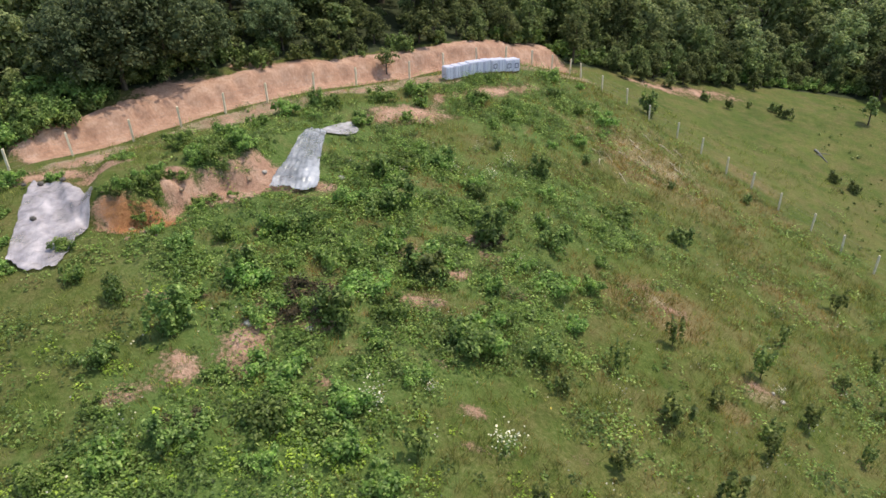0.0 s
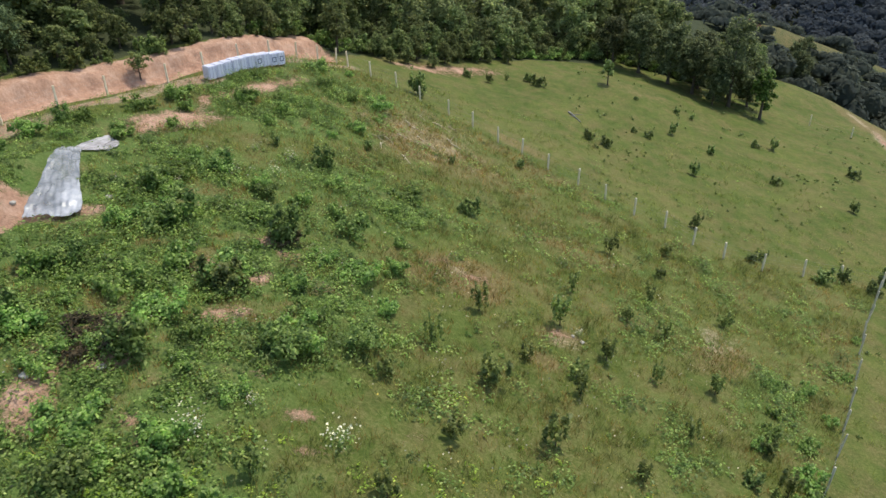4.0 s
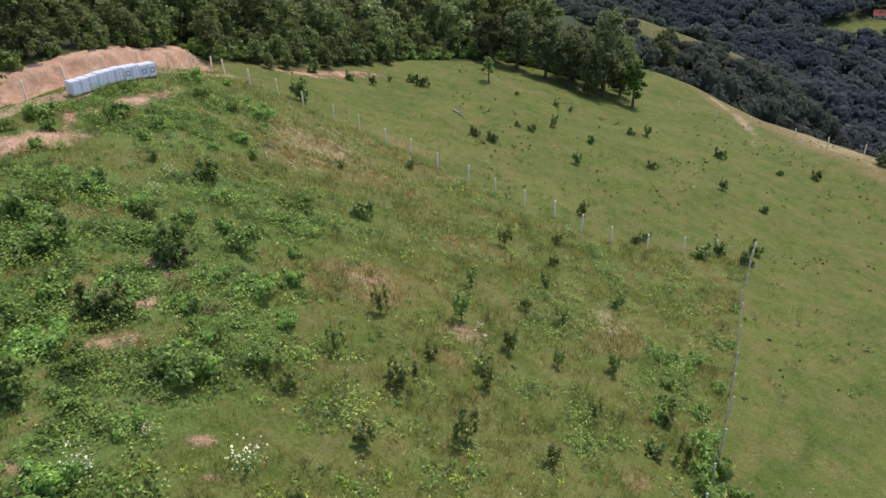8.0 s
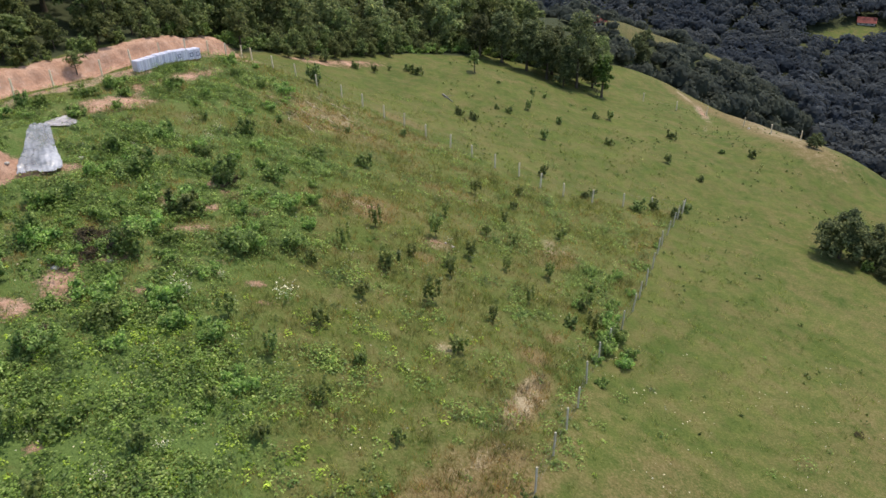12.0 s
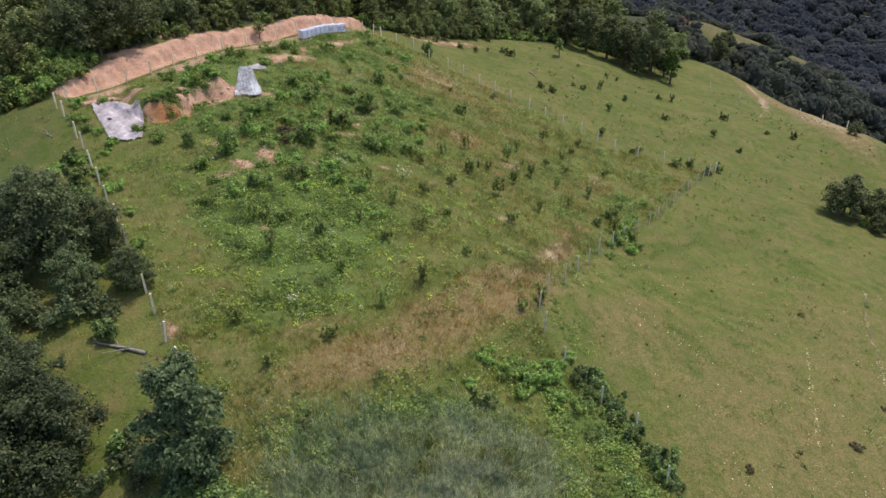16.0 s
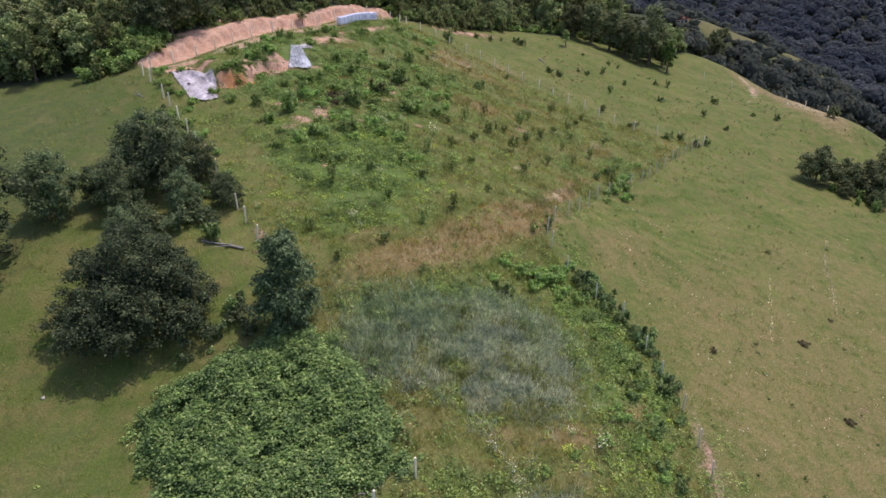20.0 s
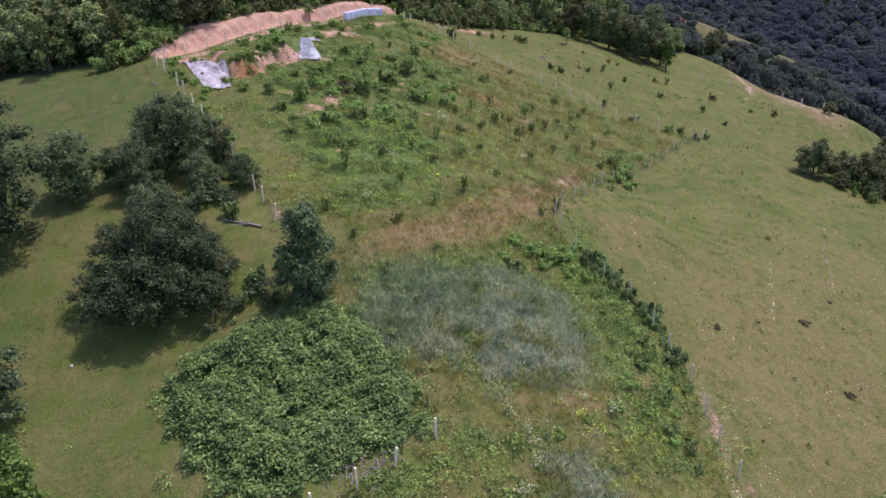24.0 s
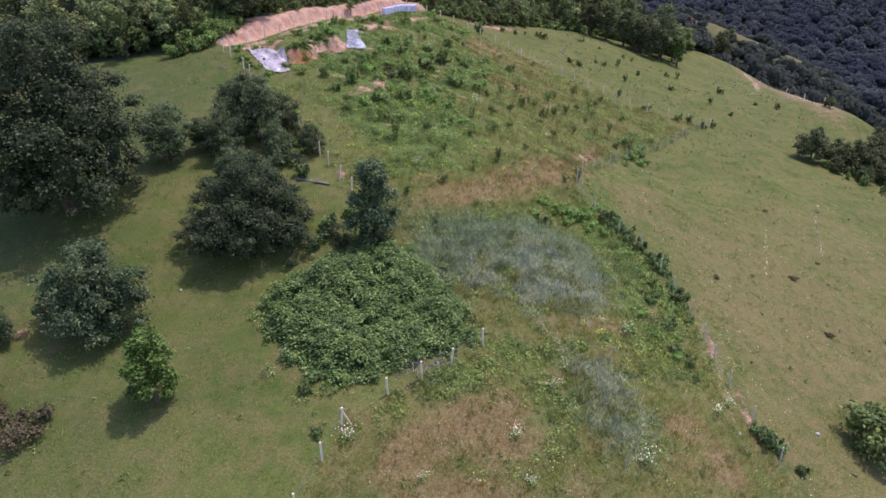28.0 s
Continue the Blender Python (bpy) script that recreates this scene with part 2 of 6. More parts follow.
BARK = plain("bark", [(0.3, (0.07, 0.055, 0.04)), (0.7, (0.17, 0.14, 0.105))], 9, stretch=(1, 1, 0.25))
DEADWOOD = plain("dead grey wood", [(0.3, (0.16, 0.15, 0.13)), (0.7, (0.42, 0.40, 0.36))], 8, stretch=(1, 1, 0.3))
STRAW_WOOD = plain("bleached dry stalks", [(0.3, (0.5, 0.43, 0.3)), (0.7, (0.75, 0.66, 0.5))], 8, stretch=(1, 1, 0.3))
OLD_CONCRETE = plain("grey stained concrete", [(0.3, (0.58, 0.53, 0.43)), (0.7, (0.82, 0.76, 0.62))], 12)
CONCRETE = plain("weathered concrete", [(0.3, (0.85, 0.74, 0.54)), (0.7, (0.98, 0.89, 0.68))], 14)
WIRE = plain("galvanised wire", [(0.3, (0.30, 0.31, 0.32)), (0.7, (0.45, 0.46, 0.47))], 20, 0.45)
TIMBER = plain("raw timber", [(0.3, (0.25, 0.18, 0.11)), (0.7, (0.42, 0.32, 0.2))], 6, stretch=(0.2, 1, 1))
ROOF = plain("red roof tiles", [(0.3, (0.2, 0.06, 0.05)), (0.7, (0.3, 0.1, 0.08))], 3)
PLASTER = plain("pale plaster", [(0.3, (0.55, 0.5, 0.44)), (0.7, (0.7, 0.66, 0.6))], 4)
DARKGLASS = plain("dark window glass", [(0.3, (0.03, 0.035, 0.04)), (0.7, (0.06, 0.065, 0.07))], 2, 0.1, 0.0)
STRAP = plain("violet packing strap", [(0.3, (0.42, 0.39, 0.6)), (0.7, (0.56, 0.52, 0.72))], 6, 0.4)
PRINT = plain("dark blue print", [(0.3, (0.10, 0.11, 0.22)), (0.7, (0.2, 0.21, 0.34))], 8, 0.4)
EARTHY = plain("raw tan earth", [(0.3, (0.33, 0.2, 0.13)), (0.5, (0.48, 0.33, 0.225)), (0.7, (0.64, 0.48, 0.35))], 2.2, 0.95, 0.8, 0.08)
DARKSTONE = plain("dark stone", [(0.3, (0.1, 0.09, 0.08)), (0.7, (0.22, 0.2, 0.18))], 5)
STONE = plain("pale stone", [(0.3, (0.42, 0.38, 0.33)), (0.7, (0.66, 0.62, 0.56))], 5)


def sheet_plastic(name, low, high):
    m, nodes, links, b = material(name, 0.2)
    nt = m.node_tree
    n = noise_node(nt, 0.9, 4, 0.5)
    links.new(ramp(nt, n, [(0.3, low), (0.65, high)]), b.inputs["Base Color"])
    b.inputs["Specular IOR Level"].default_value = 0.6
    creases = sums(nt, "ADD", noise_node(nt, 2.2, 5, 0.65, (1, 1, 0.4)), sums(nt, "MULTIPLY", noise_node(nt, 9, 3, 0.6), 0.35))
    bump(nt, b, creases, 0.7, 0.07)
    clear, mix = nodes.new("ShaderNodeBsdfTransparent"), nodes.new("ShaderNodeMixShader")
    links.new(ramp(nt, noise_node(nt, 0.5, 4, 0.6), [(0.36, (0.06, 0.06, 0.06)), (0.64, (0.68, 0.68, 0.68))]), mix.inputs[0])
    links.new(b.outputs[0], mix.inputs[1])
    links.new(clear.outputs[0], mix.inputs[2])
    links.new(mix.outputs[0], nodes["Material Output"].inputs[0])
    return m


def wrapping_film():
    """Milky film: light scatters through it."""
    m, nodes, links, b = material("white wrapping film", 0.3)
    nt = m.node_tree
    col = ramp(nt, noise_node(nt, 5, 5, 0.6, (1, 1, 0.2)), [(0.3, (0.8, 0.79, 0.95)), (0.7, (0.94, 0.93, 1.0))])
    links.new(col, b.inputs["Base Color"])
    bump(nt, b, noise_node(nt, 7, 4, 0.6, (1, 1, 0.3)), 0.5, 0.03)
    tr, mix = nodes.new("ShaderNodeBsdfTranslucent"), nodes.new("ShaderNodeMixShader")
    links.new(col, tr.inputs[0])
    mix.inputs[0].default_value = 0.12
    links.new(b.outputs[0], mix.inputs[1])
    links.new(tr.outputs[0], mix.inputs[2])
    links.new(mix.outputs[0], nodes["Material Output"].inputs[0])
    return m


SHEET = sheet_plastic("clear plastic sheet", (0.36, 0.32, 0.33), (0.72, 0.64, 0.64))
GREY_SHEET = sheet_plastic("grey plastic sheet", (0.26, 0.27, 0.28), (0.56, 0.56, 0.58))
TORN_SHEET = sheet_plastic("earth-stained plastic sheet", (0.5, 0.46, 0.45), (0.7, 0.65, 0.65))
FILM = wrapping_film()


def ground_cover():
    """Turf of several kinds and bare earth; which grows where is held in the mesh."""
    m, nodes, links, b = material("turf and earth", 0.95)
    nt = m.node_tree

    def held(name):
        a = nodes.new("ShaderNodeAttribute")
        a.attribute_name = name
        return a.outputs["Fac"]

    n1, n2, n3 = noise_node(nt, 6.0, 6, 0.7), noise_node(nt, 0.9, 5, 0.65), noise_node(nt, 0.12, 4)
    grass = ramp(nt, n1, [(0.25, (0.06, 0.087, 0.017)), (0.5, (0.113, 0.145, 0.034)), (0.75, (0.185, 0.2, 0.064))])
    grass = blend(nt, 1.0, grass, ramp(nt, n2, [(0.3, (0.72, 0.80, 0.7)), (0.7, (1.22, 1.15, 1.1))]), "MULTIPLY")
    grass = blend(nt, 1.0, grass, ramp(nt, n3, [(0.35, (0.74, 0.82, 0.72)), (0.65, (1.1, 1.03, 1.08))]), "MULTIPLY")
    lush = ramp(nt, n1, [(0.3, (0.072, 0.118, 0.025)), (0.7, (0.146, 0.212, 0.057))])
    straw = ramp(nt, n1, [(0.25, (0.122, 0.088, 0.036)), (0.5, (0.205, 0.152, 0.065)), (0.75, (0.34, 0.27, 0.138))])
    grey = ramp(nt, n1, [(0.3, (0.115, 0.155, 0.07)), (0.7, (0.21, 0.25, 0.14))])
    runs = sums(nt, "ADD", sums(nt, "MULTIPLY", noise_node(nt, 0.6, 8, 0.75), 0.6), sums(nt, "MULTIPLY", noise_node(nt, 5.0, 6, 0.7, (1, 1, 0.15)), 0.4))
    earth = ramp(nt, runs, [(0.34, (0.35, 0.185, 0.12)), (0.5, (0.55, 0.33, 0.225)), (0.66, (0.71, 0.485, 0.365))])
    rust = ramp(nt, n1, [(0.3, (0.38, 0.155, 0.062)), (0.7, (0.58, 0.28, 0.125))])
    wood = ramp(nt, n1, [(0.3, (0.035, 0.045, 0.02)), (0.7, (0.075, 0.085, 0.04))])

    def mask(name, lo, hi, jitter, ragged=1.3):
        v = sums(nt, "ADD", held(name), sums(nt, "MULTIPLY", sums(nt, "SUBTRACT", jitter, 0.5), ragged))
        r = nodes.new("ShaderNodeMapRange")
        r.interpolation_type = "SMOOTHSTEP"
        r.inputs["From Min"].default_value, r.inputs["From Max"].default_value = lo, hi
        links.new(v, r.inputs["Value"])
        return r.outputs[0]

    mottle = sums(nt, "ADD", sums(nt, "MULTIPLY", n2, 0.55), sums(nt, "MULTIPLY", n1, 0.45))
    brown = ramp(nt, noise_node(nt, 0.42, 6, 0.7), [(0.42, (0, 0, 0)), (0.64, (0.95, 0.95, 0.95))])
    grass = blend(nt, brown, grass, blend(nt, 0.45, straw, grass))
    # Darker turf colour: holds cloud shade on the left meadow, dulls the spur.
    shade_and_dull = ramp(nt, n1, [(0.3, (0.036, 0.06, 0.016)), (0.7, (0.085, 0.112, 0.036))])
    grass = blend(nt, mask("shade_and_dull", 0.2, 0.9, n2), grass, shade_and_dull)
    col = blend(nt, mask("lush", 0.25, 0.75, n2), grass, lush)
    col = blend(nt, mask("grey", 0.3, 0.8, n2), col, grey)
    col = blend(nt, mask("straw", 0.2, 1.05, mottle, 2.0), col, straw)
    col = blend(nt, mask("pale", 0.3, 0.9, mottle, 2.2), col, ramp(nt, n1, [(0.3, (0.28, 0.21, 0.12)), (0.7, (0.52, 0.43, 0.28))]))
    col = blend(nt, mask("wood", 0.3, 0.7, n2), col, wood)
    soil = blend(nt, mask("rust", 0.25, 0.8, mottle, 2.2), earth, rust)
    col = blend(nt, mask("earth", 0.3, 0.72, mottle, 2.2), col, soil)
    links.new(col, b.inputs["Base Color"])
    clods = sums(nt, "MULTIPLY", mask("earth", 0.3, 0.72, mottle, 2.2), sums(nt, "MULTIPLY", noise_node(nt, 1.6, 9, 0.78), 4.0))
    bump(nt, b, sums(nt, "ADD", sums(nt, "ADD", n1, n2), clods), 0.6, 0.12)
    return m


GROUND = ground_cover()
# ---- the ground: one sheet from the fenced plot to the far valley side ----
ROAD = [(-56.5, 8), (-53.2, 14.5), (-50, 22), (-46.8, 29.5), (-42.2, 36.3), (-37.4, 43.3), (-32, 49.2), (-27.6, 55), (-24.5, 61), (-21.8, 65)]
SCARP = [(-47.5, 8), (-45, 11.2), (-41.8, 13.2), (-40.8, 17.2), (-38, 19.4), (-34, 20.8)]
RIGHT_FENCE = [(-24.5, 61), (-20.6, 58.6), (-15.3, 55.3), (-10, 52), (-3.1, 46), (4, 40.5), (10.8, 35.9), (26.3, 37)]
LOW_FENCE = [(26.3, 37), (20.7, 29.9), (16.9, 24.2), (14.1, 19.9), (8.6, 12.2), (4.9, 7.4), (3.0, 4.9), (0.7, 1.5), (-1.4, -1.7), (-3.6, -5.0), (-5.9, -8.5), (-6.9, -11.5), (-6.6, -14.4), (-5, -17.9), (-1, -22.5), (1.2, -32), (1.7, -39.4), (3.5, -48.2), (4.4, -58)]
LEFT_FENCE = [(-53.2, 14.5), (-52.2, 11.6), (-48.3, 6.4), (-41.4, -5.2), (-34.8, -16.9), (-31.8, -21.8), (-27.2, -29.5), (-21.4, -37.4), (-19.1, -41.3)]
ROAD_POSTS = [(-53.2, 14.5), (-51.6, 18.2), (-49.9, 22.2), (-48.3, 25.6), (-46.8, 29.2), (-44.8, 32.3), (-42.4, 35.8), (-40.1, 39.4), (-36.8, 44.0), (-34.4, 46.8), (-31.9, 49.5), (-29.7, 52.3), (-27.6, 55), (-26, 58), (-24.5, 61)]
RIGHT_POSTS = [(-23.2, 60.8), (-20.6, 58.6), (-17.8, 57.4), (-15.3, 55.3), (-12.4, 53.9), (-10, 52), (-7.6, 49.8), (-5.4, 48), (-3.1, 46), (-0.5, 44.2), (1.7, 42.1), (4, 40.4), (6.6, 39.3), (8.5, 37.2), (10.8, 35.8), (13.9, 34.9), (18, 35.6), (22, 36.4), (26.3, 37)]
LEFT_POSTS = [(-53.6, 12.7), (-52.2, 11), (-49.5, 7.2), (-48.3, 5.6), (-46.4, 2.6), (-44.6, -0.4), (-42.8, -3.4), (-41, -6.4), (-39.2, -9.4), (-37.4, -12.4), (-36, -14.8), (-34.8, -16.9), (-33.3, -19.6), (-31.8, -21.8)]
FOOT_FENCE = [(-19.1, -41.3), (-21.7, -43.4), (-23.9, -45.1), (-26.4, -46.7), (-29.6, -49.3), (-30.6, -52.1), (-31.8, -55.6), (-33, -59)]
THICKET = [(-19.8, -41), (-21, -37), (-23.7, -33), (-27, -30.2), (-29.3, -30.6), (-33.4, -32.2), (-36.4, -34.6), (-37.4, -37), (-36.4, -40), (-34.2, -42.8), (-31.8, -45.2), (-28.4, -45.4), (-25, -43.2)]
SHEET_A = [(-38.0, 18.2), (-33.8, 19.2), (-36.4, 26.8), (-34.9, 29.4), (-36.9, 31.6), (-38.8, 27.8)]
SHEET_B = [(-46.4, 6.2), (-43.0, 6.6), (-42.9, 10.4), (-45.0, 13.8), (-51.0, 14.6), (-49, 10.4)]
PLOT = LEFT_FENCE[::-1] + ROAD[2:-1] + RIGHT_FENCE[1:] + LOW_FENCE[1:] + [(-33, -59)] + FOOT_FENCE[::-1][1:-1]
PLOT[PLOT.index((-33, -59))] = (-38, -72)
PLOT[PLOT.index((4.4, -58))] = (5, -72)
WOOD_EDGE = [(-120, 10), (-80, 15), (-66, 17.5), (-59.5, 20), (-56.3, 26), (-52, 33), (-47.4, 39.9), (-42.4, 46.6), (-37, 52.6), (-31.7, 58.8), (-26, 65.5), (-21, 70), (-15.5, 75), (-9.9, 80), (-5.9, 83), (-0.8, 85.5), (7, 91), (14.5, 96), (22, 95), (30, 92), (37, 97), (44, 107), (56, 114), (70, 113), (84, 102), (97, 80), (104, 50), (108, 10)]


def inside(x, y, poly):
    x, y = np.asarray(x, float), np.asarray(y, float)
    odd = np.zeros(x.shape, bool)
    for (ax, ay), (bx, by) in zip(poly, poly[1:] + poly[:1]):
        if ay != by:
            odd ^= ((ay > y) != (by > y)) & (x < (bx - ax) * (y - ay) / (by - ay) + ax)
    return odd


def waves(x, y, size, seed=0.0):
    """Smooth unevenness between -1 and 1, about size metres across."""
    a, b = x / size + seed, y / size - 0.7 * seed
    return (np.sin(2.1 * a + 1.3 * np.sin(1.7 * b)) + np.sin(2.6 * b + 1.1 * np.sin(1.3 * a + 2)) + np.sin(1.9 * (a + b) + 1.7 * np.sin(2.2 * (a - b)))) / 3


def bank(x, y):
    """The road shelf along the fence, the raw cut above it, and the small scarp under the shelf."""
    d, s = line_far(x, y, ROAD)
    total = sum(math.dist(a, b) for a, b in zip(ROAD, ROAD[1:]))
    ends = smooth(7, 10.5, s) * (1 - smooth(total - 6, total - 0.5, s))
    wob = 0.28 * waves(x, y, 3.1) + 0.22 * waves(x, y, 0.83, 3) + 0.16 * waves(x, y, 0.41, 7)
    face = smooth(1.9, 2.7, d) * (1 - smooth(4.2, 5.6, d))
    rills = face * (0.12 * waves(s, 0.5 * d, 0.62, 5) + 0.07 * waves(s, 0.8 * d, 0.3, 9) + 0.12 * waves(s, 2.2 * d, 1.3, 3))
    rise = rills + (1.3 + 0.14 * waves(x, y, 4, 2)) * smooth(2.5, 3.8, d + wob) + 0.13 * np.clip(d - 4.2, 0, 30) - 0.25 * smooth(0.3, 0.9, d) * (1 - smooth(2.4, 3, d))
    e, q = line_far(x, y, SCARP)
    total = sum(math.dist(a, b) for a, b in zip(SCARP, SCARP[1:]))
    step = smooth(3.4, 5.5, q) * (1 - smooth(total - 2.5, total, q))
    crumbly = 0.45 * waves(x, y, 1.7, 5) + 0.34 * waves(x, y, 0.68, 8)
    lift = (1.55 + 0.25 * waves(x, y, 1.1, 6)) * (0.55 * smooth(-0.3, 0.3, e + crumbly) + 0.45 * smooth(0.4, 1.0, e + 1.3 * crumbly)) * (1 - smooth(3, 10, e)) - 0.3 * (1 - smooth(0, 3, -e)) * (e < 0)
    ramp_ = np.exp(-(((x + 36.7) / 2.0) ** 2 + ((y - 22.5) / 5) ** 2) ** 2)
    lift = lift * step * (1 - ramp_) + np.clip(0.15 * (e + 0.6), 0, 1.0) * ramp_
    return rise * ends * (d > 0), lift, d, e, ends, step


def ground(x, y):
    x, y = np.asarray(x, float), np.asarray(y, float)
    up, lift, *_ = bank(x, y)
    near = np.exp(-np.maximum(np.hypot(x + 10, y - 10) - 90, 0) / 40)
    rough = 0.07 * waves(x, y, 2.3) + 0.16 * waves(x, y, 6, 1) + 0.012 * waves(x, y, 0.7, 4)
    return land(x, y) + up + lift + rough * near


def z_at(x, y):
    return float(ground(np.array([x]), np.array([y]))[0])


def spots(x, y, rows, power=2):
    """Soft-edged patches: centre, half length, half width, turn in degrees, strength."""
    out = np.zeros(np.shape(x))
    for cx, cy, a, b, turn, k in rows:
        c, s = math.cos(radians(turn)), math.sin(radians(turn))
        u, v = (x - cx) * c + (y - cy) * s, (y - cy) * c - (x - cx) * s
        out = np.maximum(out, k * np.exp(-((u / a) ** 2 + (v / b) ** 2) ** power))
    return out


STRAW_UPPER = [(-1.9, 4.4, 1.8, 1.2, 30, 0.95), (-16.4, 39.8, 3.0, 1.6, -30, 0.9), (0.5, 7.3, 1.2, 0.8, 30, 0.8), (-11.5, 20.4, 2.6, 1.8, 10, 0.95), (-15.5, 43.0, 7.5, 5.0, -35, 0.85), (-12.5, 43.5, 9, 3.4, -38, 0.7), (-8, 39, 5, 3, -30, 0.5), (-3, 30, 5, 2.4, -20, 0.6), (-12.5, 21.5, 4.2, 2.8, 20, 0.92), (-6.6, 18, 1.8, 1.1, 10, 0.8), (-7.8, 15.2, 1.4, 1.0, 0, 0.8), (-15.5, 41, 7, 3.6, -30, 0.62), (-6, 33, 4, 3, -30, 0.45), (5, 20.5, 3.5, 2, 30, 0.7), (15.5, 26.5, 2.2, 1.6, 0, 0.6), (-5, 46, 9, 1.5, -38, 0.6), (-5.5, 50.6, 4.5, 1.4, -38, 0.8), (-24.5, 13.5, 1.6, 1.2, 0, 0.7), (-22, 18.6, 1.4, 1.0, 0, 0.7)]
STRAW_LOWER = [(-3.2, -33.6, 2.4, 1.3, 30, 0.95), (-8.9, -36.8, 2.8, 1.3, 10, 0.85), (-12.4, -37.4, 2.2, 1.1, 0, 0.7), (-17.4, -46.6, 2.4, 1.4, -20, 0.9), (-25, -52.6, 3, 1.6, 10, 0.95), (-19.5, -49, 5.4, 3.2, -10, 0.95), (-14.5, -34.6, 1.6, 0.8, 20, 0.7), (-23.5, -17.5, 3.4, 1.4, 30, 0.7), (-19.5, -19.5, 8.5, 2.6, 28, 0.95), (-9.5, -9.5, 8.5, 3.4, 45, 1.0), (-14.5, -14.5, 6, 3.0, 40, 0.95), (2, -9, 5, 8, -30, 0.6), (-3.6, -0.4, 4.2, 1.2, 54, 1.0), (-24, -51, 4.2, 2.6, 35, 0.95), (-19.2, -49.6, 3.8, 3.0, -25, 0.9), (-21, -54.5, 6, 2.6, 5, 0.9), (-3.4, -46.4, 2.4, 1.9, 30, 0.95), (-1.4, -49.4, 2.0, 2.8, 10, 0.9), (-12, -53, 3, 2, 0, 0.6), (-6, -37, 3, 2, 30, 0.5), (15, -26, 18, 24, 0, 0.6), (28, -8, 16, 18, 0, 0.5), (-2, -2.5, 8, 2, 50, 0.45)]
STRAW_FAR = [(40, 22, 20, 24, 0, 0.32), (55, 5, 16, 20, 0, 0.45), (60, 84, 5.5, 24, 8, 0.95), (59.5, 67, 5.5, 19, -8, 1.0), (-14, 72, 9, 3, 30, 0.6), (-36, 8, 7, 4, 30, 0.3), (14, 76, 5, 3, -10, 0.5), (8, -46, 12, 10, 0, 0.55), (-44, -52, 8, 4, 0, 0.35)]
GREY_GRASS = [(-13.0, -30.0, 5.6, 6.2, -20, 1.1), (-18.5, -30.5, 5.0, 5.0, -20, 0.55), (-9.5, -45.3, 2.6, 5.2, 10, 0.55), (-22.5, -31.5, 3, 3.4, 0, 0.7)]
EARTH_SPOTS = [(-49.5, 18.8, 4.2, 0.8, 71, 0.9), (-49.6, 15.0, 2.6, 0.9, 20, 0.85), (-51.4, 13.6, 1.2, 0.8, 60, 0.8), (-39.2, 17.8, 3.4, 1.3, 40, 0.95), (-37.4, 20.2, 2.2, 1.5, 20, 1.0), (-41.6, 16.4, 1.7, 1.0, 20, 0.9), (-43.3, 12.2, 1.5, 0.75, 15, 0.9), (-41.2, 13.6, 1.9, 0.8, 30, 0.85), (-47, 15.5, 2.6, 0.9, 50, 0.7), (-34.0, 20.8, 1.0, 0.9, 0, 0.8), (-48.2, 37.0, 1.7, 0.9, 50, 0.9), (-33.8, 34.9, 4.0, 1.9, 35, 0.95), (-32.6, 39.8, 0.7, 3.4, 14, 0.62), (-29, 44, 7, 1.3, 48, 0.75), (54.4, 84.5, 0.9, 8.5, -20, 0.6), (1.85, -36.4, 0.5, 3.6, -6, 0.72), (2.6, -43, 0.5, 5, -8, 0.66), (-49.2, 36.6, 2.0, 1.0, 60, 0.95), (-52.0, 29.8, 3.6, 1.5, 66, 1.0), (-15.5, 69.5, 4.5, 1.6, 28, 0.7), (-23.6, 20.2, 1.1, 0.7, 20, 0.75), (-29.8, 9.9, 1.4, 0.8, 20, 0.75), (-33.4, -18.4, 2.8, 0.6, -59, 0.5), (-57, -40, 3, 1.5, 30, 0.42), (-53.5, -52, 3, 1.2, 20, 0.45)]
EARTH_LITTLE = [(-20.0, 6.7, 1.0, 0.5, 20, 0.6), (-19.2, 5.0, 0.9, 0.4, 0, 0.6), (-14.9, 6.9, 0.7, 0.4, 0, 0.55), (-23.6, 16.1, 1.3, 0.8, 40, 0.7), (-26.6, 5.5, 1.0, 0.5, 0, 0.55), (-22.3, 8.8, 0.8, 0.4, 0, 0.55), (20.4, -25.4, 1.1, 0.5, 20, 0.5), (11.5, -30, 0.7, 0.4, 0, 0.45), (-11.5, 21.5, 1.5, 0.5, 20, 0.55), (-13.5, 22.6, 1.0, 0.35, 40, 0.6), (-6.4, 18.2, 1.0, 0.5, 0, 0.5), (-9.5, -8.6, 1.2, 0.4, 30, 0.45), (-17, -18.6, 1.6, 0.4, 30, 0.45), (-31.1, 6.4, 1.3, 3.4, 8, 0.74), (-30.4, 8.3, 1.9, 1.0, 10, 0.74), (-32.6, 3.6, 1.6, 1.0, 0, 0.7), (-28.5, 8.6, 1.6, 1.0, 0, 0.64), (-34, 1.5, 2.0, 0.9, 40, 0.55), (-33.2, 4, 1.6, 0.8, 0, 0.72), (-26.4, 16.5, 1.5, 0.8, 10, 0.6), (-22.4, 19, 1.2, 0.8, 0, 0.6), (-24.6, 12.6, 1.8, 1.0, 30, 0.62), (-29.8, 11.5, 1.4, 0.8, 60, 0.5), (-36.5, 7.5, 1.8, 0.8, 30, 0.55), (-20, 16.4, 1.4, 0.8, 0, 0.5), (-25.5, 4.6, 1.4, 0.7, 20, 0.5), (-29, -6.5, 0.9, 0.5, 0, 0.5), (24, -24, 1.2, 0.6, 0, 0.5)]
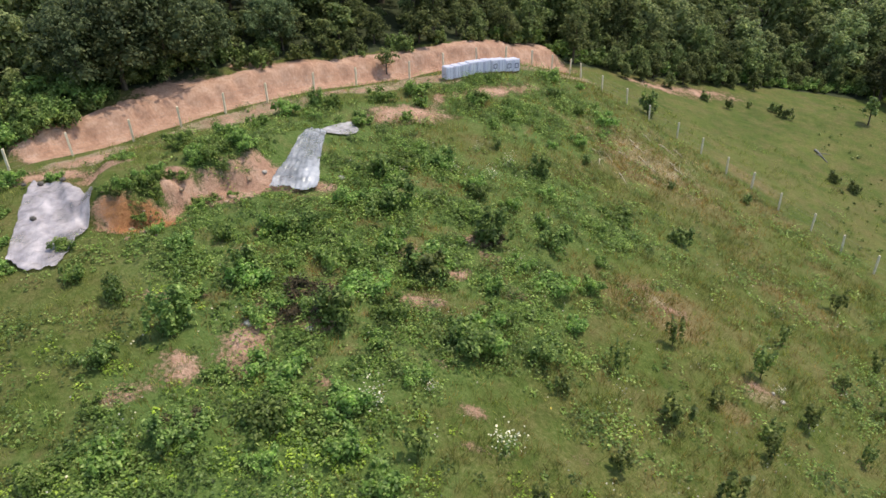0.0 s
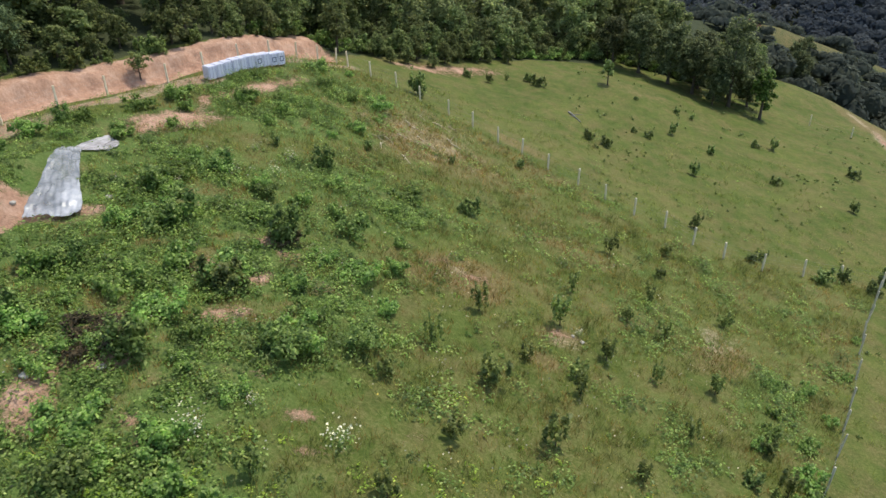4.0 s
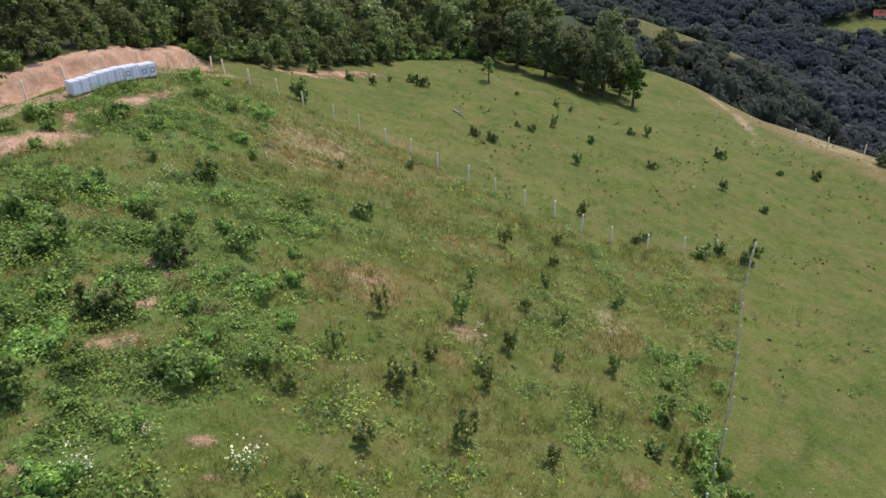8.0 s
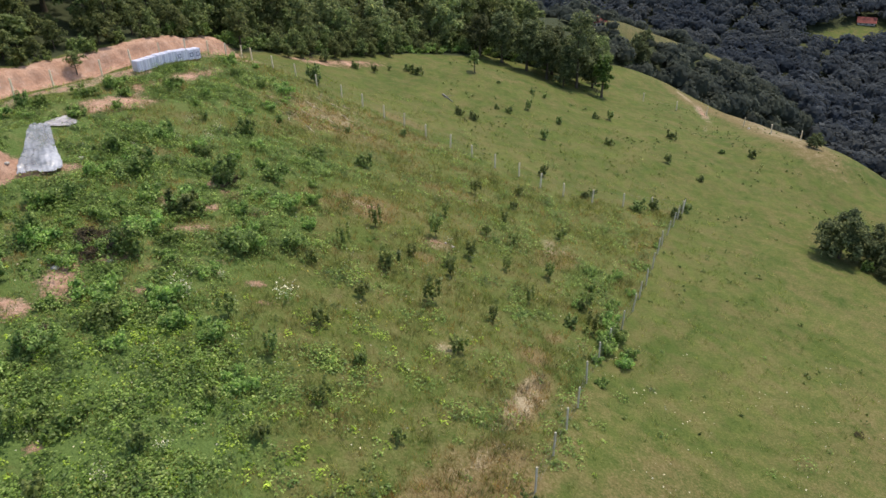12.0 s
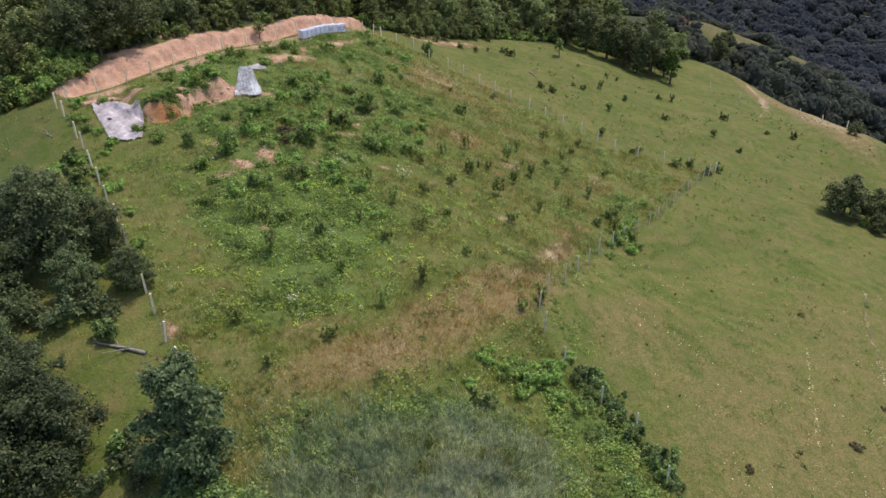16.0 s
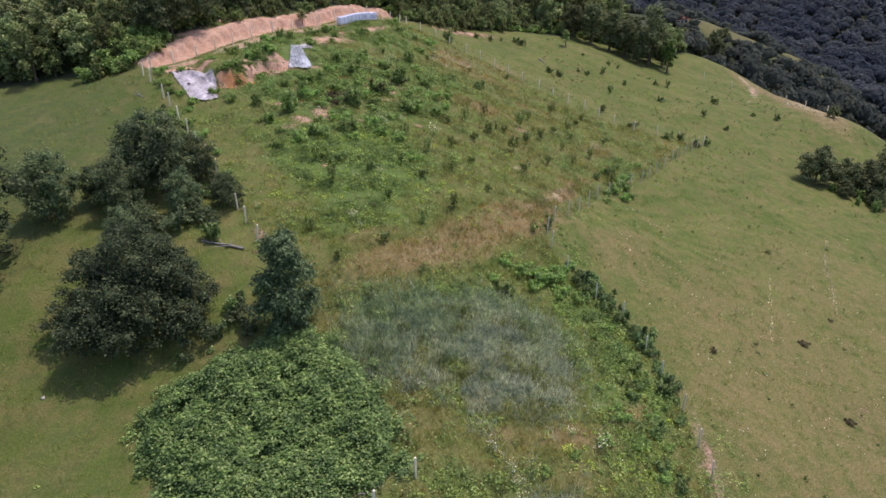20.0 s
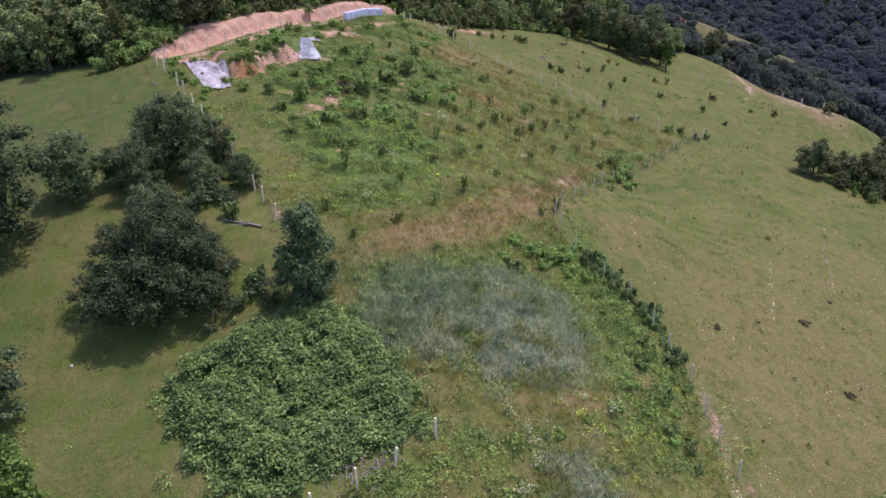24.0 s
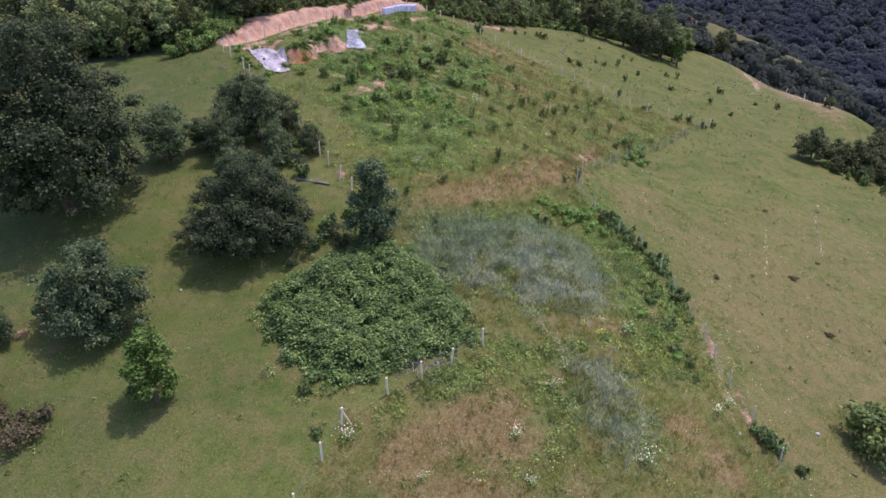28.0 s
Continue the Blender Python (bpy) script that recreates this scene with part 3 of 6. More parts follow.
PALE_SPOTS = [(54.4, 84.5, 1.1, 9, -20, 0.95), (57.4, 97, 1.0, 6, -5, 0.8), (61, 70, 5, 20, -10, 0.62), (48, 71.5, 0.4, 5, -32, 0.6), (1.6, -38, 0.9, 8, -6, 0.6), (-4.1, -0.6, 4.0, 0.75, 55, 1.0), (5.0, 22.6, 2.6, 1.3, 70, 0.7), (-8.3, 3.3, 1.2, 0.8, 30, 0.6), (9.6, 19, 1.6, 1.0, 30, 0.5), (-8.5, -6.5, 3.0, 0.9, 40, 0.6), (-13, 21.6, 2.2, 0.9, 20, 0.62), (-15.0, 44.0, 7.5, 4.8, -35, 0.58), (-11.5, 47.6, 3, 0.6, -38, 0.55), (-6.4, 17.6, 1.6, 0.9, 10, 0.6), (6, 22.5, 2.4, 1.2, 30, 0.55), (-18, -18.5, 3, 0.8, 30, 0.5)]
LUSH_SPOTS = [(-30, 17, 14, 15, 30, 1.0), (-38, 30, 12, 4, 50, 0.9), (-25, 44, 9, 10, -30, 0.9), (-27, -2, 10, 13, 20, 0.85), (7, 17, 6, 2.6, 52, 0.55), (-4.2, -28, 3.6, 11, 8, 1.15), (-16, -23.6, 6, 1.4, 20, 0.7), (-22, -27, 2.4, 3, 0, 0.8), (-5, -39.5, 3.4, 3, 0, 0.7), (-12.5, -41, 4, 2, 20, 0.6), (-7, -48, 3, 4, 0, 0.6), (-17, -41, 3, 2.0, 0, 0.6), (-14, -47, 3, 3, 10, 0.5), (-21.5, -45, 3, 1.6, 40, 0.8), (4, 26, 8, 4, 40, 0.4), (-20, 28, 8, 6, 0, 0.78), (-14, 30, 6, 5, 0, 0.55), (-5, -40, 4, 3, 0, 0.6), (-24, -14, 8, 4, 25, 0.6)]


def in_plot(x, y):
    """1 inside the fences, fading out below the part that is fenced."""
    return inside(x, y, PLOT) * smooth(-70, -57, y + 3 * waves(x, y, 6, 3))


def cover(x, y):
    """How much of each kind of cover grows at a place."""
    _, _, d, e, ends, step = bank(x, y)
    earth = (smooth(0.2, 0.8, d) * (1 - smooth(4.2, 5.2, d + 0.4 * waves(x, y, 6.7) + 0.3 * waves(x, y, 1.9, 6))) * ends)
    earth = np.maximum(earth, np.maximum(spots(x, y, EARTH_SPOTS, 1), spots(x, y, EARTH_LITTLE, 1)))
    shelf = np.clip(0.9 + 0.8 * waves(x, y, 5.5, 4), 0, 1) * (1 - smooth(0.5, 1.6, np.abs(d + 1.4 + 0.8 * waves(x, y, 3)))) * ends
    earth = np.maximum(earth, 0.5 * shelf)
    earth = np.maximum(earth, 0.8 * step * (1 - smooth(0.25, 0.9, np.abs(e - 0.25 + 0.5 * waves(x, y, 1.3, 2)))) * smooth(-0.5, 0.3, waves(x, y, 1.6, 9)))
    rust = np.maximum(spots(x, y, [(-41.7, 12.9, 2.4, 1.0, 24, 1.2)], 1), 0.0)
    straw = np.maximum(np.maximum(spots(x, y, STRAW_UPPER), spots(x, y, STRAW_LOWER)), spots(x, y, STRAW_FAR))
    plot = in_plot(x, y) > 0.5
    straw = np.maximum(straw, np.where(plot, 0.25 + 0.16 * smooth(-12, -40, y) + 0.14 * waves(x, y, 5, 2), 0.02 + 0.1 * waves(x, y, 9, 7)))
    straw = straw * (1 - 0.65 * spots(x, y, [(-27, -5, 9, 11, 20, 1.0)]))
    lush = np.maximum(spots(x, y, LUSH_SPOTS), np.where(plot, 0.3, 0.12))
    gaps = smooth(0.0, 0.6, -waves(x, y, 2.6, 1) - 0.7 * waves(x, y, 1.0, 2))
    straw = np.maximum(straw, np.where(plot, 0.62 * gaps * smooth(0.5, 0.9, lush) * smooth(-4, 6, y), 0.0))
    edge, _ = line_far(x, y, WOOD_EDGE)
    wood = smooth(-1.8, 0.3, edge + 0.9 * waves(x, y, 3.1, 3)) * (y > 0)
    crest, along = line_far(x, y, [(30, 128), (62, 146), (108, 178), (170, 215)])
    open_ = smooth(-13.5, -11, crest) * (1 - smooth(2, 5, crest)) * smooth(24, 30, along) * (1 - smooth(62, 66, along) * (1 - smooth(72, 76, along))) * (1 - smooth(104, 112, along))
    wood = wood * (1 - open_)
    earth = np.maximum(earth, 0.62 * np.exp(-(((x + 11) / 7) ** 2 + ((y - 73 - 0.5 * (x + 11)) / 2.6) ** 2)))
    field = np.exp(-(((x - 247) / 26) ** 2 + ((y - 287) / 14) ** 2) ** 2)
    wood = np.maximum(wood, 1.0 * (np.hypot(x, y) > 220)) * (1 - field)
    straw = np.maximum(straw, 0.6 * open_)
    # Left meadow patches paint cloud shade into the turf; open_ darkens the spur field.
    shade_and_dull = np.maximum(spots(x, y, [(-66, -12, 20, 44, 0, 0.6), (-50, -46, 15, 24, 0, 0.45)]), 0.9 * open_)
    return dict(earth=earth, rust=rust, straw=straw, lush=lush, shade_and_dull=shade_and_dull, pale=np.maximum(spots(x, y, PALE_SPOTS, 1), 1.1 * shelf), grey=spots(x, y, GREY_GRASS), wood=wood)


def mesh_of(name, verts, faces, mats):
    """A mesh from an array of corners and an array of faces with equal numbers of corners."""
    me = bpy.data.meshes.new(name)
    verts, faces = np.ascontiguousarray(verts, np.float32), np.ascontiguousarray(faces, np.int32)
    k = faces.shape[1]
    me.vertices.add(len(verts))
    me.vertices.foreach_set("co", verts.ravel())
    me.loops.add(faces.size)
    me.loops.foreach_set("vertex_index", faces.ravel())
    me.polygons.add(len(faces))
    me.polygons.foreach_set("loop_start", np.arange(0, faces.size, k, dtype=np.int32))
    me.update(calc_edges=True)
    for m in mats:
        me.materials.append(m)
    return me


def axis(lo, hi, step, far_lo, far_hi, fine_lo, fine_hi):
    """Grid lines, denser between fine_lo and fine_hi and ever wider apart outside lo and hi."""
    mid, out, v, s = list(np.arange(lo, hi + step / 2, step)), [], hi, step
    while v < far_hi:
        s *= 1.1
        v += s
        out.append(v)
    low, v, s = [], lo, step
    while v > far_lo:
        s *= 1.1
        v -= s
        low.append(v)
    lines = np.array(low[::-1] + mid + out)
    between = (lines[:-1] + lines[1:]) / 2
    return np.sort(np.concatenate([lines, between[(between > fine_lo) & (between < fine_hi)]]))


def build_ground():
    xs, ys = axis(-68, 66, 0.6, -1500, 1900, -58, -20), axis(-64, 92, 0.6, -1400, 2200, 4, 66)
    gx, gy = np.meshgrid(xs, ys)
    gx, gy = gx.ravel(), gy.ravel()
    i = (np.arange(len(ys) - 1)[:, None] * len(xs) + np.arange(len(xs) - 1)).ravel()
    me = mesh_of("ground", np.stack([gx, gy, ground(gx, gy)], 1), np.stack([i, i + 1, i + len(xs) + 1, i + len(xs)], 1), [GROUND])
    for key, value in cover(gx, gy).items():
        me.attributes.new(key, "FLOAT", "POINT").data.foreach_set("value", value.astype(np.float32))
    me.polygons.foreach_set("use_smooth", np.ones(len(me.polygons), bool))
    return tagged(new("ground", me), "grassy hillside with bare earth and dry patches", "ground", kind="structure")


build_ground()
# ---- building plants ----
rng = np.random.default_rng(7)


def part(name, me, parent, label=""):
    """One mesh object under a thing or under a part."""
    ob = new(name, me)
    ob.parent = parent
    return tagged(ob, label) if label else ob


def thing(name, label, category, group="", at=(0, 0, 0), turn=0.0, size=1.0):
    ob = new(name)
    ob.empty_display_size = 0.3
    ob.location, ob.rotation_euler, ob.scale = at, (0, 0, turn), (size, size, size)
    return tagged(ob, label, category, group)


def unit(v):
    return v / np.maximum(np.linalg.norm(v, axis=-1, keepdims=True), 1e-9)


def blades(spots_, normals, size, aspect=0.55):
    """Leaf-shaped quads about the given places."""
    n = len(spots_)
    t = unit(np.cross(normals, unit(rng.normal(size=(n, 3)))))
    b = np.cross(unit(normals), t)
    s = np.asarray(size).reshape(-1, 1) * np.ones((n, 1))
    drop = -0.25 * s * np.array([[0, 0, 1.0]])
    quad = np.stack([spots_ - t * s + drop, spots_ + b * s * aspect - t * s * 0.1, spots_ + t * s + drop, spots_ - b * s * aspect - t * s * 0.1], 1)
    return quad.reshape(-1, 3)


def quads(verts):
    return np.arange(len(verts)).reshape(-1, 4)


def cube_ball(k=3):
    """A ball of quads: the faces of a cube blown up round."""
    verts, faces = [], []
    g = np.linspace(-1, 1, k + 1)
    for a in range(3):
        for s in (-1, 1):
            base = len(verts)
            for u in g:
                for v in g:
                    p = np.zeros(3)
                    p[a], p[(a + 1) % 3], p[(a + 2) % 3] = s, u, v
                    verts.append(p)
            for i in range(k):
                for j in range(k):
                    q = [base + i * (k + 1) + j, base + (i + 1) * (k + 1) + j, base + (i + 1) * (k + 1) + j + 1, base + i * (k + 1) + j + 1]
                    faces.append(q if s > 0 else q[::-1])
    corners, index = np.unique(np.round(verts, 6), axis=0, return_inverse=True)
    return unit(corners), index.ravel()[np.array(faces)]


BALL_V, BALL_F = cube_ball(3)
CORE_V, CORE_F = cube_ball(2)
SMALL_V, SMALL_F = cube_ball(1)


def merged(*pairs):
    vs, fs, n = [], [], 0
    for v, f in pairs:
        vs.append(v)
        fs.append(f + n)
        n += len(v)
    return np.concatenate(vs), np.concatenate(fs)


def crown_arrays(lobes, count, leaf, core=0.5, spread=0.5):
    """A crown of leaf clumps over several lobes, with gaps and an uneven outline."""
    lobes = np.array(lobes, float)
    area = (lobes[:, 3] * lobes[:, 4] + lobes[:, 3] * lobes[:, 5] + lobes[:, 4] * lobes[:, 5])
    pick = rng.choice(len(lobes), count, p=area / area.sum())
    way = unit(rng.normal(size=(count, 3)))
    way[:, 2] = np.where(way[:, 2] < -0.5, -way[:, 2], way[:, 2])
    lump = 1 + 0.2 * np.sin(5 * way[:, 0] + pick) * np.sin(4 * way[:, 1] + 2 * pick) + 0.15 * np.sin(9 * way[:, 2] + 7 * way[:, 0])
    depth = lump * (1.12 - 0.48 * rng.random(count) ** 1.4) * np.where(rng.random(count) < 0.16, 1.22, 1.0)
    place = lobes[pick, :3] + way * lobes[pick, 3:] * depth[:, None]
    keep = np.ones(count, bool)
    for n, l in enumerate(lobes):
        keep &= ~((np.linalg.norm((place - l[:3]) / l[3:], axis=1) < 0.72) & (pick != n))
    place, way = place[keep], way[keep]
    normal = unit(0.7 * way + np.array([0, 0, 0.7]) + spread * rng.normal(size=way.shape))
    leaves = blades(place, normal, leaf * (0.6 + 0.8 * rng.random(len(place))), 0.6)
    out = [(leaves, quads(leaves))]
    cv, cf = (CORE_V, CORE_F) if count > 5000 else (SMALL_V * 1.25, SMALL_F)
    for l in lobes:
        bumpy = 1 + 0.12 * rng.normal(size=(len(cv), 1))
        out.append((cv * bumpy * l[3:] * core + l[:3], cf))
    return merged(*out)


def tube(points, radii, sides=7):
    points = np.array(points, float)
    vs = []
    for i, (p, r) in enumerate(zip(points, radii)):
        d = unit(points[min(i + 1, len(points) - 1)] - points[max(i - 1, 0)])
        a = unit(np.cross(d, [0.3, 0.9, 0.1]))
        b = np.cross(d, a)
        for k in range(sides):
            w = 2 * math.pi * k / sides
            vs.append(p + r * (math.cos(w) * a + math.sin(w) * b))
    fs = [[i * sides + k, i * sides + (k + 1) % sides, (i + 1) * sides + (k + 1) % sides, (i + 1) * sides + k] for i in range(len(points) - 1) for k in range(sides)]
    return np.array(vs), np.array(fs)


def limbs(height, radius, reach, count, low=0.3):
    """A tapered trunk with limbs that bend outwards and up."""
    bend = rng.normal(size=2) * 0.06 * height
    trunk = [(bend[0] * s * s, bend[1] * s * s, height * s - 0.35 * (s == 0)) for s in (0, 0.1, 0.3, 0.55, 0.8)]
    out = [tube(trunk, [radius * 1.5, radius, radius * 0.8, radius * 0.55, radius * 0.2])]
    for k in range(count):
        s, w = low + (0.72 - low) * k / max(count - 1, 1), 2.4 * k + rng.random()
        r = reach * (0.6 + 0.4 * rng.random())
        a = np.array([bend[0] * s * s, bend[1] * s * s, height * s])
        d = np.array([math.cos(w), math.sin(w), 0])
        out.append(tube([a, a + d * r * 0.45 + (0, 0, 0.12 * r), a + d * r * 0.9 + (0, 0, 0.5 * r)], [radius * 0.45, radius * 0.28, radius * 0.08], 5))
    return merged(*out)


def lobes_for(height, r, low, count, tall=1.0):
    """Lobes of a crown from the height low upwards: one in the middle, the rest round it."""
    mid, half = (height + low) / 2, (height - low) / 2
    out = [(0.04 * r, -0.03 * r, mid - 0.06 * half, r * 0.46, r * 0.48, half * 0.8)]
    count = int(count * 1.7)
    for k in range(count):
        w, up = 2.39996 * k + rng.random() * 0.6, (k + 0.5) / count
        z = low + (height - low) * (0.1 + 0.83 * up)
        wide = min(1.0, 0.62 + 1.3 * up) * (1 - max(up - 0.35, 0) / 0.65 * 0.76) ** 0.6
        ring = r * 0.95 * wide * (0.5 + 0.5 * rng.random())
        s = r * (0.13 + 0.17 * rng.random()) * (0.75 + 0.5 * wide)
        out.append((ring * math.cos(w), ring * math.sin(w), z, s, s, s * tall * (0.65 + 0.45 * rng.random())))
    return out


def make_tree(name, label, leafmat, height, r, low, count, leaf, lobes=9, tall=1.0, group="", category="tree", trunk=None, stems=()):
    root = thing(name, label, category, group)
    part("trunk", mesh_of("trunk", *limbs(height * 0.9, trunk or 0.028 * height, r * 0.75, 7, 0.25), [BARK]), root)
    round_about = lobes_for(height, r, low, lobes, tall)
    for dx, dy, h, q in stems:
        round_about += [(l[0] + dx, l[1] + dy, *l[2:]) for l in lobes_for(h, q, low, lobes // 2, tall)]
    part("crown", mesh_of("crown", *crown_arrays(round_about, count, leaf), [leafmat]), root)
    return root


def stand(ob, x, y, turn=0.0, size=1.0, sink=0.1):
    ob.location, ob.rotation_euler, ob.scale = (x, y, z_at(x, y) - sink), (0, 0, turn), (size, size, size)
    return ob


def again(ob, x, y, turn, size, sink=0.1, label=""):
    """A copy of a plant elsewhere, turned and scaled."""
    c = copy_thing(ob, pose(0, 0, 0))
    if label:
        c["label"] = label
    return stand(c, x, y, turn, size, sink)


def scatter(places, kinds, lo, hi, sink=0.1):
    """The given kinds of plant in turn at the places; the first ones are the plants themselves."""
    for i, (x, y) in enumerate(places):
        k, turn, size = kinds[i % len(kinds)], rng.random() * 6.283, lo + (hi - lo) * rng.random()
        stand(k, x, y, turn, size, sink) if i < len(kinds) else again(k, x, y, turn, size, sink)
# ---- woods along the road and the upper edge of the meadow ----
wood_kinds = [make_tree("forest_tree", "leafy dark green forest tree in dense woodland", LEAF_FOREST, h, r, low, int(n * 0.95), 0.245, lobes, tall, "trees of the wood")
              for h, r, low, n, lobes, tall in ((11.5, 3.7, 0.6, 2500, 13, 1.1), (10, 4.0, 0.4, 2500, 12, 0.95), (12.5, 3.3, 0.8, 2400, 14, 1.2), (8.5, 3.4, 0.2, 2100, 11, 0.9), (10.5, 3.1, 0.4, 2000, 12, 1.15))]
deep_kinds = [make_tree("inner_forest_tree", "forest tree deep inside dense woodland", LEAF_FOREST, h, r, 1.0, 620, 0.4, 9, 1.0, "trees inside the wood") for h, r in ((12, 3.8), (10.5, 3.5))]
wood_kinds += [make_tree("young_forest_tree", "lighter green young tree at the wood's edge", LEAF_FOREST, h, r, 0.1, n, 0.17, 8, 1.0, "young trees at the wood's edge") for h, r, n in ((4.6, 2.0, 1150), (3.0, 1.8, 950), (6.4, 2.2, 1300))]


def wood_places(want, near, deep, space, seed):
    g, out = np.random.default_rng(seed), []
    while want > 0:
        pts = np.stack([g.uniform(-100, 44 if near < 0 else 28, 4000), g.uniform(12, 125, 4000)], 1)
        d, s = line_far(pts[:, 0], pts[:, 1], WOOD_EDGE)
        for (x, y), e in zip(pts, d):
            if near < e < deep and want > 0 and all((x - a) ** 2 + (y - b) ** 2 > space**2 for a, b in out):
                out.append((x, y))
                want -= 1
        space *= 0.93
    return out


wood = wood_places(72, 4.6, 14, 4.0, 3)
edge_young = wood_places(145, -0.4, 5.5, 2.1, 4)
pale_kinds = [make_tree("pale_forest_tree", "pale green leafy tree in the wood above the meadow", LEAF_PALE, h, r, 0.3, 2200, 0.23, 11, 1.0, "pale trees of the wood") for h, r in ((8.5, 3.2), (7.2, 3.0), (10, 3.4))]
scatter([p for p in wood if -57 < p[0] <= -45 or p[0] >= 9], wood_kinds[:5], 0.8, 1.2)
for k, (x, y) in enumerate(p for p in wood if p[0] <= -57):
    again(pale_kinds[k % 3], x, y, 2.1 * k, 0.8 + 0.3 * (k % 4) / 3)
for k, (x, y) in enumerate(p for p in wood if -45 < p[0] <= -28):
    again(pale_kinds[k % 3] if k % 2 else wood_kinds[k % 5], x, y, 2.1 * k, 0.75 + 0.35 * (k % 4) / 3)
scatter([p for p in wood if -28 < p[0] < 9], [pale_kinds[0], wood_kinds[1], pale_kinds[1], pale_kinds[2], wood_kinds[3]], 0.75, 1.1)
scatter(wood_places(70, 14, 27, 4.4, 6), deep_kinds, 0.9, 1.2)
for x, y, s in ((-64, 20, 1.0), (-61, 24.5, 0.9), (-68.5, 20, 1.0), (-65, 26, 1.1), (-72, 18.5, 1.0), (-70, 24, 1.1), (-76, 18, 0.9)):
    again(pale_kinds[int(-x) % 3], x, y, x, s)
scatter([p for p in edge_young if math.dist(p, (-49.2, 36.0)) > 2.6], wood_kinds[5:], 0.55, 1.2)
bank_tree = make_tree("bank_tree", "dark leafy forest tree leaning over the raw bank", LEAF_MID, 8.6, 4.4, 1.9, 4200, 0.17, 14, 0.9, "trees over the raw bank", trunk=0.16)
stand(bank_tree, -54.6, 27.6, 0.4, 0.95)
for x, y, s in ((-53.1, 30.9, 0.95), (-51.6, 34.0, 0.7), (-56.2, 25.0, 0.85), (-48.6, 40.0, 0.6)):
    again(bank_tree, x, y, x, s)

# ---- trees that stand apart ----
big = make_tree("broad_tree", "wide rounded dark green tree beside the fence", LEAF_BIG, 8.3, 4.3, -0.4, 46000, 0.105, 18, 0.85, trunk=0.3, stems=((-3.6, 1.2, 5.4, 3.0), (3.4, 0.6, 5.8, 2.9), (1.6, -2.8, 4.4, 2.7), (-2.2, -3.0, 4.6, 2.8), (0.6, 3.2, 6.6, 2.8), (-4.6, -1.4, 3.4, 2.2), (4.2, -2.0, 3.4, 2.0), (-0.4, -4.0, 3.0, 2.2), (-3.2, -3.8, 2.8, 1.9)))
stand(big, -40.6, -27.9, 0.0, 1.0)
slim = make_tree("slender_tree", "slender dark green tree beside the bramble thicket", LEAF_BIG, 7.2, 2.3, -1.1, 10400, 0.1, 14, 1.1)
stand(slim, -28.8, -29.4, 1.0, 1.18)
pair = [make_tree("meadow_tree", "dark green leafy tree on the meadow", mat, h, r, 0.3, int(n * 2.6), 0.135, 13, 1.0, "trees beside the plot", stems=((0.55 * r, 0.2 * r, 0.7 * h, 0.6 * r), (-0.5 * r, -0.3 * r, 0.6 * h, 0.6 * r))) for h, r, n, mat in ((8.0, 3.6, 3400, LEAF_BIG), (9.0, 3.9, 3800, LEAF_MID))]
pair.append(make_tree("meadow_tree", "olive green airy tree on the meadow", LEAF_MID, 8.4, 3.4, 0.2, 6800, 0.14, 13, 1.1, "trees beside the plot", stems=((1.8, 0.6, 5.6, 2.2), (-1.7, -1.0, 4.8, 2.2))))
MEADOW_TREES = [(-46.2, -9.4, 0.3, 0.8, 0), (-43.4, -12.0, 2.0, 0.88, 1), (-40.6, -10.4, 4.0, 0.6, 2), (-40.6, -15.4, 1.0, 0.5, 2), (-36.9, -14.4, 3.0, 0.4, 1), (-52.3, -15.6, 5.0, 0.74, 1), (-48.9, -13.6, 5.5, 0.5, 0), (-46.2, -15.4, 1.5, 0.7, 2), (-58.6, -41.6, 2.5, 0.5, 0), (-44.4, -20.0, 3.6, 0.46, 2)]
placed = set()
for x, y, turn, size, kind in MEADOW_TREES:
    again(pair[kind], x, y, turn, size) if kind in placed else stand(pair[kind], x, y, turn, size)
    placed.add(kind)
grand = make_tree("grand_tree", "very large dark green tree on the meadow", LEAF_BIG, 18.5, 6.3, 0.6, 40000, 0.155, 22, 1.0, trunk=0.4, stems=((-4, 2, 13, 4.4), (4.2, 1, 13.5, 4.2), (1.5, -4.2, 11, 4.0), (-3, -3.4, 9, 3.8), (1, 4, 14, 3.8)))
stand(grand, -59.4, -24.6, 0.2, 1.05)
round_ = make_tree("round_tree", "low round grey-green tree on the meadow", LEAF_BIG, 7.2, 3.2, -0.2, 20000, 0.11, 14, 0.9, trunk=0.2, stems=((-2.4, 0.6, 5.4, 2.6), (2.4, -0.2, 5.8, 2.5), (0.3, -1.8, 4.4, 2.2)))
stand(round_, -51.0, -39.8, 0.2, 1.1)
small = make_tree("small_tree", "small bright green tree on the meadow", LEAF_LIGHT, 6.0, 2.0, 0.1, 5200, 0.12, 13, 1.15)
stand(small, -43.6, -47.2, 0.5, 1.08)
again(small, -56.4, -47.5, 2.0, 0.7, label="small green tree in the lower meadow")
far_tree = make_tree("meadow_edge_tree", "tall dark green tree where wood meets meadow", LEAF_EDGE, 10, 3.6, 1.2, 4200, 0.2, 15, 1.1, "trees at the meadow's top")
